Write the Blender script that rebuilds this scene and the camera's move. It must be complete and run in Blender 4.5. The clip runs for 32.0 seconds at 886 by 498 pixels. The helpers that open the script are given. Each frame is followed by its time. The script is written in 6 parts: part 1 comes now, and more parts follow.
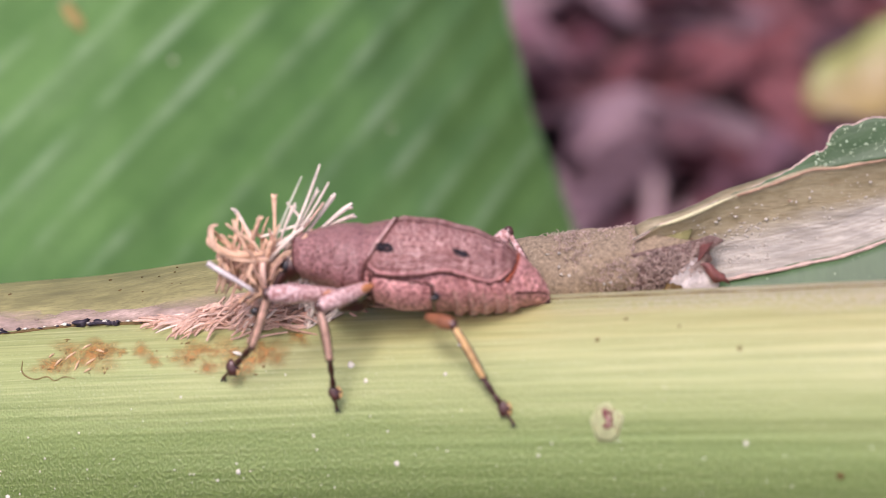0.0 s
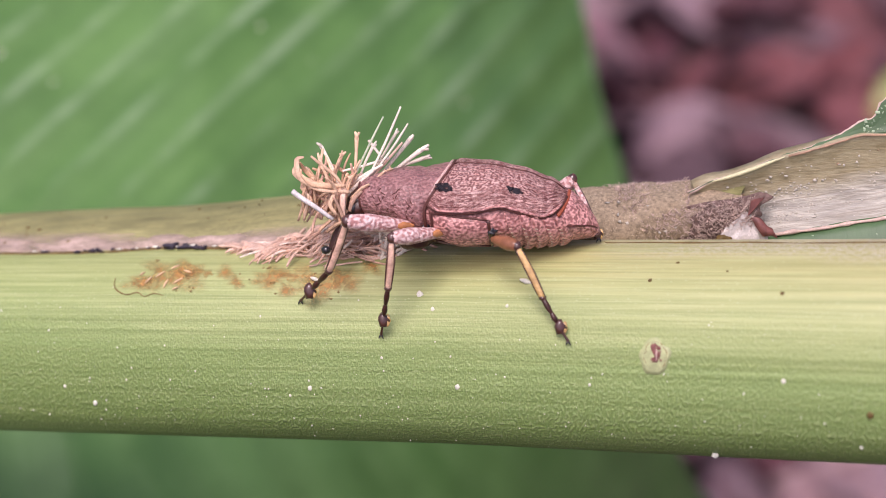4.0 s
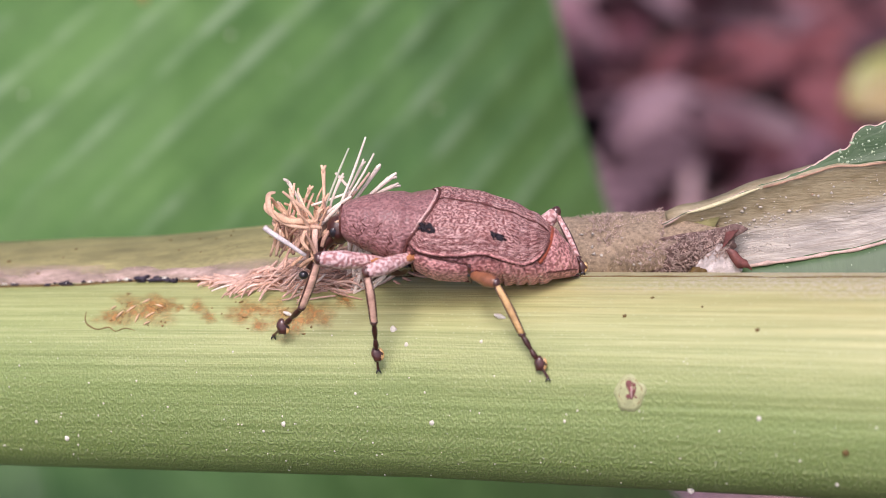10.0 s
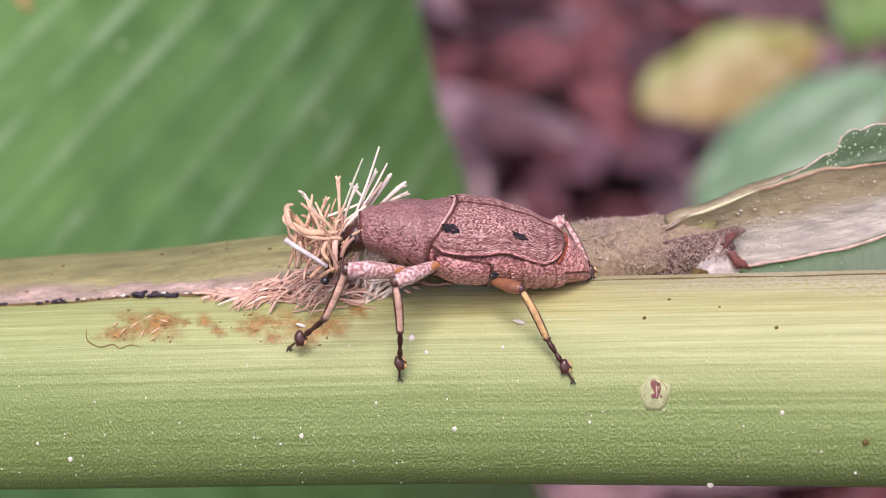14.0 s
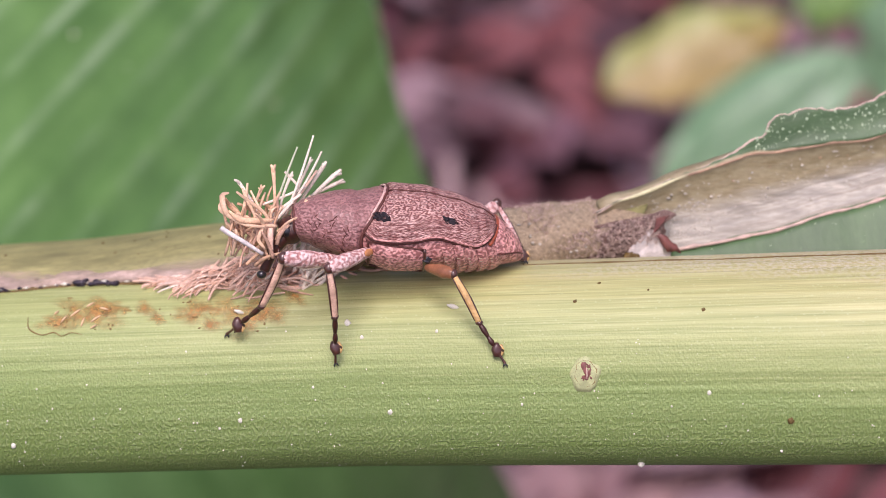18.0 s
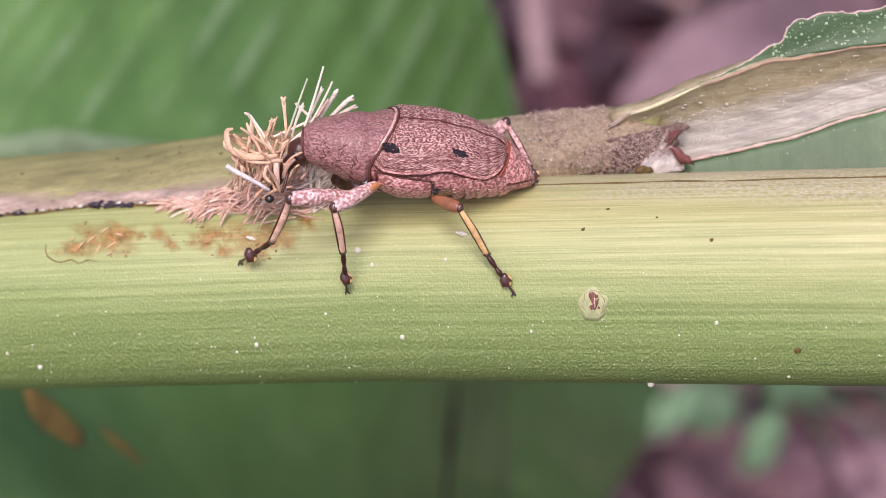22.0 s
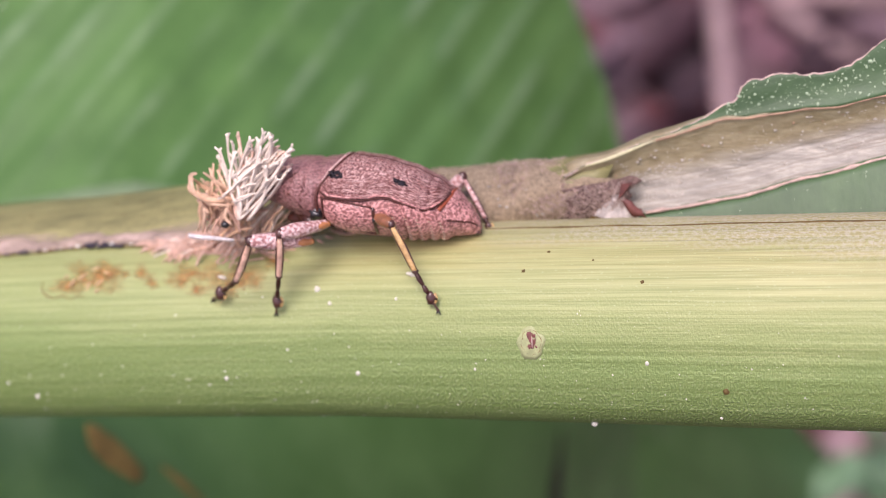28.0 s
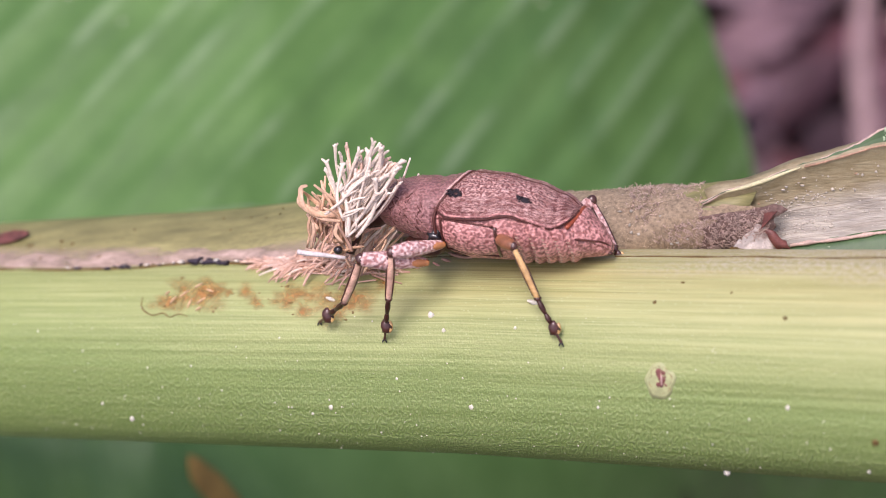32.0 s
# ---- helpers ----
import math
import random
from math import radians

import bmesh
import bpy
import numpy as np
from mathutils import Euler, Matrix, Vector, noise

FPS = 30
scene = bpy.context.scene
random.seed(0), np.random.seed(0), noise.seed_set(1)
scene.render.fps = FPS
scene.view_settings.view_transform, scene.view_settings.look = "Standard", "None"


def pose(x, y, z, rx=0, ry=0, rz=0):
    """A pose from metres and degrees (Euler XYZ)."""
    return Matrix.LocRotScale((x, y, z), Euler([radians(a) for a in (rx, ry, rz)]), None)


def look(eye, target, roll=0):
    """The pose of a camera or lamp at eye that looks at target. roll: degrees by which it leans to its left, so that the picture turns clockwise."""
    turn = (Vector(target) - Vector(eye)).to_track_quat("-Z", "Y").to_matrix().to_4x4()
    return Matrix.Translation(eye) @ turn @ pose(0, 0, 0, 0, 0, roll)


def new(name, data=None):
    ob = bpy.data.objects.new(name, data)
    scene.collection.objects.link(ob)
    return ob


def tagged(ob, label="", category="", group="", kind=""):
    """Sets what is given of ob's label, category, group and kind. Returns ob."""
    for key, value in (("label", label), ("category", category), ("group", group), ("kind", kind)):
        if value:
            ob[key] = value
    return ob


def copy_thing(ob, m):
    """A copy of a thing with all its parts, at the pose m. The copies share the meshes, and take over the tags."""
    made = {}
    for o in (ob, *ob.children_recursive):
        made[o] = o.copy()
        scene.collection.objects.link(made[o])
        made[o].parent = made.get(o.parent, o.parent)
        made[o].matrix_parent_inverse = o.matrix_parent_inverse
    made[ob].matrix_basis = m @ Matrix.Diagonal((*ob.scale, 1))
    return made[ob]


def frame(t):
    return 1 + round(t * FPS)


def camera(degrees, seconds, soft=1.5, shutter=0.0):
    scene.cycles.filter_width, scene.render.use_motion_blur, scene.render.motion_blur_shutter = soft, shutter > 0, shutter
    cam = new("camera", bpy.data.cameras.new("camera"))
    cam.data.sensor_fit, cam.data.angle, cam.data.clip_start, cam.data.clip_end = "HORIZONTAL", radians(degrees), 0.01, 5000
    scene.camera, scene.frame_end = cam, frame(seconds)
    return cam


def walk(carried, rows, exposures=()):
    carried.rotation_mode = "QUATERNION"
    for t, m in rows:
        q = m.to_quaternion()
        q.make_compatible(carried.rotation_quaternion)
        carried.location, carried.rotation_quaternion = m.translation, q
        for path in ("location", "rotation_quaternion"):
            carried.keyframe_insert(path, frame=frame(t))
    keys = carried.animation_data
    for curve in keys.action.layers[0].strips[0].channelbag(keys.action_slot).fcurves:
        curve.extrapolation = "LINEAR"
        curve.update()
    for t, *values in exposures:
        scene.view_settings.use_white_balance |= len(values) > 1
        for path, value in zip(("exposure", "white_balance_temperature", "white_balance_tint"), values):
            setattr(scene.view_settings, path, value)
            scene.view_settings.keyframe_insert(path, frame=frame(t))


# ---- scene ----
# Lengths inside the builders are in millimetres, in the frame of the leaning plant: x along the stalk,
# y away from the viewer, z across the stalk. PLANT lays that frame into the world.
MM = 0.001
PLANT = pose(0, 0, 0.25, -35, 0, 0)

cam = camera(28, 32.0, soft=0.85)
# seconds, eye, yaw, pitch and roll in the plant's frame
PATH = [
    (0, 9.63, -98.32, 13.84, 3.14, -6.24, -2.12),
    (0.5, 8.71, -99.27, 9.47, 3.50, -5.85, -1.69),
    (1, 8.05, -100.98, 8.45, 3.99, -6.19, -1.45),
    (1.5, 8.61, -101.65, 8.76, 4.25, -6.23, -1.21),
    (2, 8.93, -102.71, 8.28, 4.54, -6.50, -0.97),
    (2.5, 8.92, -103.58, 8.57, 4.74, -6.74, -0.62),
    (3, 10.20, -103.71, 8.63, 4.79, -6.78, 0.09),
    (3.5, 10.94, -103.74, 9.15, 5.07, -6.42, 0.39),
    (4, 9.70, -106.27, 10.48, 5.11, -5.91, 0.71),
    (4.5, 11.24, -106.33, 12.51, 5.19, -5.69, 0.79),
    (6.5, 11.73, -106.66, 13.12, 5.06, -5.86, 0.45),
    (7, 11.17, -105.24, 13.40, 5.03, -6.01, 0.49),
    (7.5, 10.51, -106.57, 14.41, 5.06, -6.11, 0.49),
    (8, 10.21, -106.08, 13.03, 5.01, -6.26, 0.51),
    (8.5, 8.39, -105.10, 12.03, 4.91, -6.46, 0.56),
    (9, 8.69, -104.02, 12.21, 4.73, -6.43, 0.53),
    (9.5, 8.13, -104.01, 10.37, 4.51, -6.37, 0.55),
    (10, 9.65, -105.15, 14.09, 4.28, -6.77, 0.40),
    (10.5, 10.46, -106.34, 16.77, 3.90, -6.80, 0.29),
    (11, 6.53, -106.18, 16.28, 3.12, -6.71, 0.12),
    (11.5, 3.88, -103.92, 14.37, -1.41, -6.57, 0.53),
    (12, -1.64, -104.62, 12.18, -2.59, -6.38, 0.61),
    (12.5, -3.64, -105.75, 12.94, -3.07, -6.50, 0.58),
    (13, -4.94, -105.57, 12.75, -3.68, -6.76, 0.58),
    (13.5, -7.74, -105.93, 13.75, -4.23, -6.69, 0.27),
    (15.5, -7.27, -107.04, 14.96, -4.75, -6.12, -0.05),
    (16, -6.52, -108.45, 15.42, -4.77, -6.04, -0.13),
    (16.5, -5.37, -108.61, 14.52, -5.03, -6.20, -0.19),
    (17, -4.67, -108.46, 14.79, -5.29, -6.46, -0.12),
    (17.5, -4.89, -108.08, 15.42, -5.52, -6.74, -0.15),
    (18, -5.08, -108.47, 14.80, -5.18, -7.14, -0.36),
    (18.5, -5.13, -108.54, 15.03, -4.57, -7.53, -0.41),
    (19, -5.95, -107.46, 16.00, -4.59, -9.58, -0.37),
    (19.5, -2.32, -104.57, 23.77, -3.55, -15.73, -0.83),
    (20, 0.70, -103.54, 31.48, -3.03, -16.51, -1.22),
    (20.5, 1.85, -102.20, 35.31, -2.49, -17.38, -1.89),
    (21, 3.55, -102.36, 37.23, -2.02, -18.73, -2.19),
    (21.5, 3.34, -103.03, 33.74, -1.81, -19.31, -2.32),
    (22, 0.79, -104.90, 31.48, -1.81, -18.45, -2.27),
    (22.5, 0.01, -104.78, 31.44, -1.54, -17.15, -2.38),
    (23, 0.54, -104.18, 31.65, -1.27, -16.92, -2.44),
    (23.5, 0.51, -104.34, 30.63, -1.17, -16.73, -2.47),
    (24, 1.47, -104.22, 30.27, -1.16, -16.64, -2.41),
    (24.5, 0.68, -105.12, 30.15, -1.34, -16.24, -2.31),
    (25, 0.39, -105.67, 29.33, -1.54, -15.72, -2.14),
    (25.5, -0.83, -106.84, 28.42, -1.68, -15.41, -1.96),
    (27.5, 17.67, -108.32, 30.52, 5.11, -15.81, -3.68),
    (28, 21.08, -109.45, 29.82, 7.18, -15.58, -4.25),
    (28.5, 23.04, -108.03, 29.84, 9.35, -15.13, -4.51),
    (29, 21.83, -107.55, 27.29, 10.73, -14.56, -4.27),
    (29.5, 20.05, -106.46, 29.17, 11.06, -14.05, -4.09),
    (30, 20.59, -103.70, 28.88, 11.70, -13.81, -4.09),
    (30.5, 22.76, -101.91, 27.33, 11.97, -13.39, -4.13),
    (31, 21.89, -100.68, 25.46, 11.74, -13.34, -3.66),
    (31.5, 21.46, -101.09, 26.65, 11.42, -13.31, -3.54),
    (32, 20.15, -102.01, 25.63, 11.28, -13.43, -3.17),
]


def carried_by_plant(x, y, z, yaw, pitch, roll):
    turn = pose(0, 0, 0, 0, 0, yaw) @ pose(0, 0, 0, 90 + pitch) @ pose(0, 0, 0, 0, 0, roll)
    return PLANT @ Matrix.Translation((x * MM, y * MM, z * MM)) @ turn


walk(cam, [(t, carried_by_plant(*row)) for t, *row in PATH], [(0.0, 0.38, 6380, 27.0), (32.0, 0.38, 6380, 27.0)])
cam.data.dof.use_dof = True
cam.data.dof.focus_distance = 0.108
cam.data.dof.aperture_fstop = 29.0

# ---- light: soft sky under cloud ----
world = bpy.data.worlds.new("sky")
scene.world = world
world.use_nodes = True
_n = world.node_tree.nodes
_sky = _n.new("ShaderNodeTexSky")
_sky.sky_type = "NISHITA"
_sky.sun_disc = False
_sky.sun_elevation = radians(62)
_sky.sun_rotation = radians(200)
_sky.air_density = 1.0
_sky.dust_density = 4.0
world.node_tree.links.new(_sky.outputs[0], _n["Background"].inputs[0])
_n["Background"].inputs[1].default_value = 0.12
_sun = new("sun", bpy.data.lights.new("sun", "SUN"))
_sun.data.energy = 2.2
_sun.data.angle = radians(25)
_sun.data.color = (1.0, 0.96, 0.92)
_sun.matrix_world = look((0, 0, 5), (0.3, 0.35, 2.0))


# ---- materials ----
def mat(name):
    m = bpy.data.materials.new(name)
    m.use_nodes = True
    return m, m.node_tree.nodes, m.node_tree.links, m.node_tree.nodes["Principled BSDF"]


def coords(nodes, links, scale=(1, 1, 1), rot=(0, 0, 0), kind="Object"):
    """Object coordinates in millimetres, stretched by scale."""
    tc = nodes.new("ShaderNodeTexCoord")
    mp = nodes.new("ShaderNodeMapping")
    mp.inputs["Scale"].default_value = [s * 1000 for s in scale]
    mp.inputs["Rotation"].default_value = [radians(a) for a in rot]
    links.new(tc.outputs[kind], mp.inputs[0])
    return mp.outputs[0]


def tex_noise(nodes, links, vec, scale, detail=4, rough=0.6):
    n = nodes.new("ShaderNodeTexNoise")
    n.inputs["Scale"].default_value = scale
    n.inputs["Detail"].default_value = detail
    n.inputs["Roughness"].default_value = rough
    links.new(vec, n.inputs["Vector"])
    return n.outputs[0]


def ramp(nodes, links, fac, stops):
    r = nodes.new("ShaderNodeValToRGB")
    while len(r.color_ramp.elements) < len(stops):
        r.color_ramp.elements.new(0.5)
    for e, (p, c) in zip(r.color_ramp.elements, stops):
        e.position = p
        e.color = (*c, 1) if len(c) == 3 else c
    links.new(fac, r.inputs[0])
    return r.outputs[0]


def mix(nodes, links, fac, a, b, blend="MIX"):
    m = nodes.new("ShaderNodeMix")
    m.data_type = "RGBA"
    m.blend_type = blend
    for sock, v in ((m.inputs[0], fac), (m.inputs[6], a), (m.inputs[7], b)):
        if isinstance(v, (int, float)):
            sock.default_value = v
        elif isinstance(v, tuple):
            sock.default_value = (*v, 1)
        else:
            links.new(v, sock)
    return m.outputs[2]


def bump(nodes, links, bsdf, height, strength, dist=0.1, after=None):
    b = nodes.new("ShaderNodeBump")
    b.inputs["Strength"].default_value = strength
    b.inputs["Distance"].default_value = dist * MM
    links.new(height, b.inputs["Height"])
    if after is not None:
        links.new(after, b.inputs["Normal"])
    links.new(b.outputs[0], bsdf.inputs["Normal"])
    return b.outputs[0]


def plain(name, color, rough=0.6, vary=0.25, scale=2.0, spec=0.4, grain=0.15, by_object=0.0, metal=0.0, along=1.0):
    """A worn natural surface: colour broken up at two scales, with a fine relief."""
    m, n, l, b = mat(name)
    v = coords(n, l, (along, 1, 1))
    dark = tuple(c * (1 - vary) for c in color)
    light = tuple(min(1, c * (1 + vary)) for c in color)
    c = ramp(n, l, tex_noise(n, l, v, scale, 5), [(0.3, dark), (0.7, light)])
    c = mix(n, l, ramp(n, l, tex_noise(n, l, v, scale * 7, 3), [(0.45, (0, 0, 0)), (0.75, (1, 1, 1))]), c, tuple(x * 0.7 for x in color))
    if by_object:
        info = n.new("ShaderNodeObjectInfo")
        h = n.new("ShaderNodeHueSaturation")
        r = n.new("ShaderNodeMapRange")
        r.inputs[3].default_value = 1 - by_object
        r.inputs[4].default_value = 1 + by_object
        l.new(info.outputs["Random"], r.inputs[0])
        l.new(r.outputs[0], h.inputs["Value"])
        l.new(c, h.inputs["Color"])
        c = h.outputs[0]
    l.new(c, b.inputs["Base Color"])
    b.inputs["Roughness"].default_value = rough
    b.inputs["Specular IOR Level"].default_value = spec
    b.inputs["Metallic"].default_value = metal
    bump(n, l, b, tex_noise(n, l, v, scale * 5, 4), grain, 0.1)
    return m


def stalk_material():
    m, n, l, b = mat("stalk_skin")
    uvm = n.new("ShaderNodeUVMap")
    def skin(along, around):
        mp = n.new("ShaderNodeMapping")
        mp.inputs["Scale"].default_value = (340 * along, 40 * around, 1)
        l.new(uvm.outputs[0], mp.inputs[0])
        return mp.outputs[0]
    long = skin(0.01, 1)
    v = coords(n, l)
    sep = n.new("ShaderNodeSeparateXYZ")
    l.new(v, sep.inputs[0])
    # yellow towards the split edge, greener and darker down the flank
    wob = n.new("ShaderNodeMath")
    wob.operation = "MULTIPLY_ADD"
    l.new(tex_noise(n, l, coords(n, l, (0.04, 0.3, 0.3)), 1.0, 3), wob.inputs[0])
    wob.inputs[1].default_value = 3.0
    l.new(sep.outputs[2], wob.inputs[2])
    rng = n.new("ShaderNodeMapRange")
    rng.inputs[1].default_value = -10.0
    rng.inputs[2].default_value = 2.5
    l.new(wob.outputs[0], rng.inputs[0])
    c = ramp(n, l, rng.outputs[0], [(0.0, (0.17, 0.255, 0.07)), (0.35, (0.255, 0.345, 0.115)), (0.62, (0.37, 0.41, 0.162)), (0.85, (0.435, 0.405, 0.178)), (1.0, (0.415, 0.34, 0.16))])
    # greener and darker towards the thin end
    far = n.new("ShaderNodeMapRange")
    far.inputs[1].default_value = -4.0
    far.inputs[2].default_value = -34.0
    far.inputs[4].default_value = 0.5
    l.new(sep.outputs[0], far.inputs[0])
    c = mix(n, l, far.outputs[0], c, (0.20, 0.29, 0.075))
    # long fibres
    st = tex_noise(n, l, long, 2.6, 6, 0.72)
    c = mix(n, l, ramp(n, l, st, [(0.36, (0, 0, 0)), (0.58, (1, 1, 1))]), mix(n, l, 0.5, c, (0.11, 0.17, 0.03)), c)
    fine = tex_noise(n, l, skin(0.018, 1), 6.0, 4, 0.65)
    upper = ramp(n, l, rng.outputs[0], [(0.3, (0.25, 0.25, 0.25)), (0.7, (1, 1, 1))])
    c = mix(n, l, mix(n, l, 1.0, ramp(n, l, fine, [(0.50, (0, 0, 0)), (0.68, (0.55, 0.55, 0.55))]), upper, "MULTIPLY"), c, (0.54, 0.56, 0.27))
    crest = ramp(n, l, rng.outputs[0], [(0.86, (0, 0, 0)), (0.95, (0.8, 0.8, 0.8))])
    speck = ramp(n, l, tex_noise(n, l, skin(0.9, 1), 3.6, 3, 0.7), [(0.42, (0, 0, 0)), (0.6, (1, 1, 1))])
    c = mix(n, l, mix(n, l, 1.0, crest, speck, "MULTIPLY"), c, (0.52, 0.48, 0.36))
    # pale dots of wax
    vo = n.new("ShaderNodeTexVoronoi")
    vo.inputs["Scale"].default_value = 3.3
    l.new(skin(0.75, 1), vo.inputs["Vector"])
    dots = ramp(n, l, vo.outputs["Distance"], [(0.08, (0.35, 0.35, 0.35)), (0.22, (0, 0, 0))])
    c = mix(n, l, dots, c, (0.50, 0.55, 0.30))
    l.new(c, b.inputs["Base Color"])
    b.inputs["Roughness"].default_value = 0.42
    b.inputs["Specular IOR Level"].default_value = 0.45
    lower = ramp(n, l, rng.outputs[0], [(0.12, (1, 1, 1)), (0.72, (0.04, 0.04, 0.04))])
    beads = tex_noise(n, l, skin(1.7, 1), 4.4, 1.2, 0.55)
    peb = mix(n, l, 1.0, ramp(n, l, beads, [(0.42, (0, 0, 0)), (0.64, (1, 1, 1))]), lower, "MULTIPLY")
    # sparkle on the beads and shade between them, painted into the colour
    c = mix(n, l, ramp(n, l, peb, [(0.55, (0, 0, 0)), (1.0, (0.24, 0.24, 0.24))]), c, (0.50, 0.55, 0.28))
    c = mix(n, l, mix(n, l, 1.0, ramp(n, l, beads, [(0.3, (0.4, 0.4, 0.4)), (0.46, (0, 0, 0))]), lower, "MULTIPLY"), c, (0.12, 0.19, 0.045))
    l.new(c, b.inputs["Base Color"])
    n1 = bump(n, l, b, st, 0.4, 0.15)
    n2 = bump(n, l, b, peb, 0.6, 0.1, n1)
    bump(n, l, b, tex_noise(n, l, skin(0.35, 1), 5.0, 3), 0.15, 0.06, n2)
    return m


def leaf_material(name, base, light, vein_gleam_every=0.0, rough=0.38):
    m, n, l, b = mat(name)
    uv = n.new("ShaderNodeUVMap")
    mp = n.new("ShaderNodeMapping")
    l.new(uv.outputs[0], mp.inputs[0])
    mp.inputs["Scale"].default_value = (13, 1.0, 1)
    v = coords(n, l)
    c = ramp(n, l, tex_noise(n, l, mp.outputs[0], 3.0, 5, 0.65), [(0.2, base), (0.95, light)])
    c = mix(n, l, ramp(n, l, tex_noise(n, l, v, 0.12, 4), [(0.35, (0, 0, 0)), (0.7, (0.7, 0.7, 0.7))]), c, tuple(x * 0.72 for x in base))
    c = mix(n, l, ramp(n, l, tex_noise(n, l, v, 0.9, 3), [(0.68, (0, 0, 0)), (0.76, (0.3, 0.3, 0.3))]), c, tuple(min(1, x * 1.6 + 0.03) for x in light))
    if vein_gleam_every:
        us = n.new("ShaderNodeSeparateXYZ")
        l.new(uv.outputs[0], us.inputs[0])
        wave = n.new("ShaderNodeMath")
        wave.operation = "MULTIPLY"
        wave.inputs[1].default_value = 100 * math.pi / vein_gleam_every
        l.new(us.outputs[0], wave.inputs[0])
        sine = n.new("ShaderNodeMath")
        sine.operation = "SINE"
        l.new(wave.outputs[0], sine.inputs[0])
        size = n.new("ShaderNodeMath")
        size.operation = "ABSOLUTE"
        l.new(sine.outputs[0], size.inputs[0])
        # pale veins, widened to paint the gleam along the pleats as well
        thin = ramp(n, l, size.outputs[0], [(0.03, (0.5, 0.5, 0.5)), (0.55, (0, 0, 0))])
        broken = ramp(n, l, tex_noise(n, l, v, 0.07, 3), [(0.42, (0.0, 0.0, 0.0)), (0.66, (1, 1, 1))])
        c = mix(n, l, mix(n, l, 1.0, thin, broken, "MULTIPLY"), c, (0.36, 0.48, 0.30))
    l.new(c, b.inputs["Base Color"])
    b.inputs["Roughness"].default_value = rough
    b.inputs["Specular IOR Level"].default_value = 0.5
    b.inputs["Subsurface Weight"].default_value = 0.0
    bump(n, l, b, tex_noise(n, l, mp.outputs[0], 5.0, 4), 0.25, 0.3)
    return m


def shell_material(name, dark, light, groove, lines=3.0, pale_amount=0.5, stretch=(0.8, 1.0, 1.0), even=0.45):
    """Scaly weevil skin: a maze of pale scaled ridges over a darker reddish ground."""
    m, n, l, b = mat(name)
    v = coords(n, l)
    vs = coords(n, l, stretch)
    low = ramp(n, l, tex_noise(n, l, v, 0.9, 4, 0.7), [(0.3, groove), (0.7, dark)])
    high = ramp(n, l, tex_noise(n, l, v, 1.1, 4, 0.7), [(0.3, light), (0.75, tuple(min(1, x * (1 + 0.5 * pale_amount) + 0.1 * pale_amount) for x in light))])
    maze = tex_noise(n, l, vs, lines, 0.6, 0.5)
    calm = ramp(n, l, tex_noise(n, l, v, 0.55, 3, 0.6), [(0.35, (even,) * 3), (0.65, (0.95, 0.95, 0.95))])
    c = mix(n, l, ramp(n, l, maze, [(0.38, (0.12, 0.12, 0.12)), (0.62, (0.92, 0.92, 0.92))]), low, high)
    c = mix(n, l, calm, mix(n, l, 0.5, low, high), c)
    c = mix(n, l, ramp(n, l, tex_noise(n, l, v, 8.0, 2), [(0.58, (0, 0, 0)), (0.68, (0.5, 0.5, 0.5))]), c, groove)
    l.new(c, b.inputs["Base Color"])
    b.inputs["Roughness"].default_value = 0.36
    b.inputs["Specular IOR Level"].default_value = 0.5
    n1 = bump(n, l, b, ramp(n, l, maze, [(0.4, (0, 0, 0)), (0.6, (1, 1, 1))]), 0.6, 0.07)
    bump(n, l, b, tex_noise(n, l, v, 8.0, 3), 0.4, 0.05, n1)
    return m


def litter_material(name, stops):
    m, n, l, b = mat(name)
    v = coords(n, l)
    info = n.new("ShaderNodeObjectInfo")
    c = ramp(n, l, info.outputs["Random"], stops)
    c = mix(n, l, ramp(n, l, tex_noise(n, l, v, 0.12, 5), [(0.3, (0, 0, 0)), (0.75, (1, 1, 1))]), mix(n, l, 0.55, c, (0.03, 0.02, 0.02)), c)
    l.new(c, b.inputs["Base Color"])
    b.inputs["Roughness"].default_value = 0.65
    b.inputs["Specular IOR Level"].default_value = 0.3
    bump(n, l, b, tex_noise(n, l, v, 0.5, 4), 0.5, 1.0)
    return m


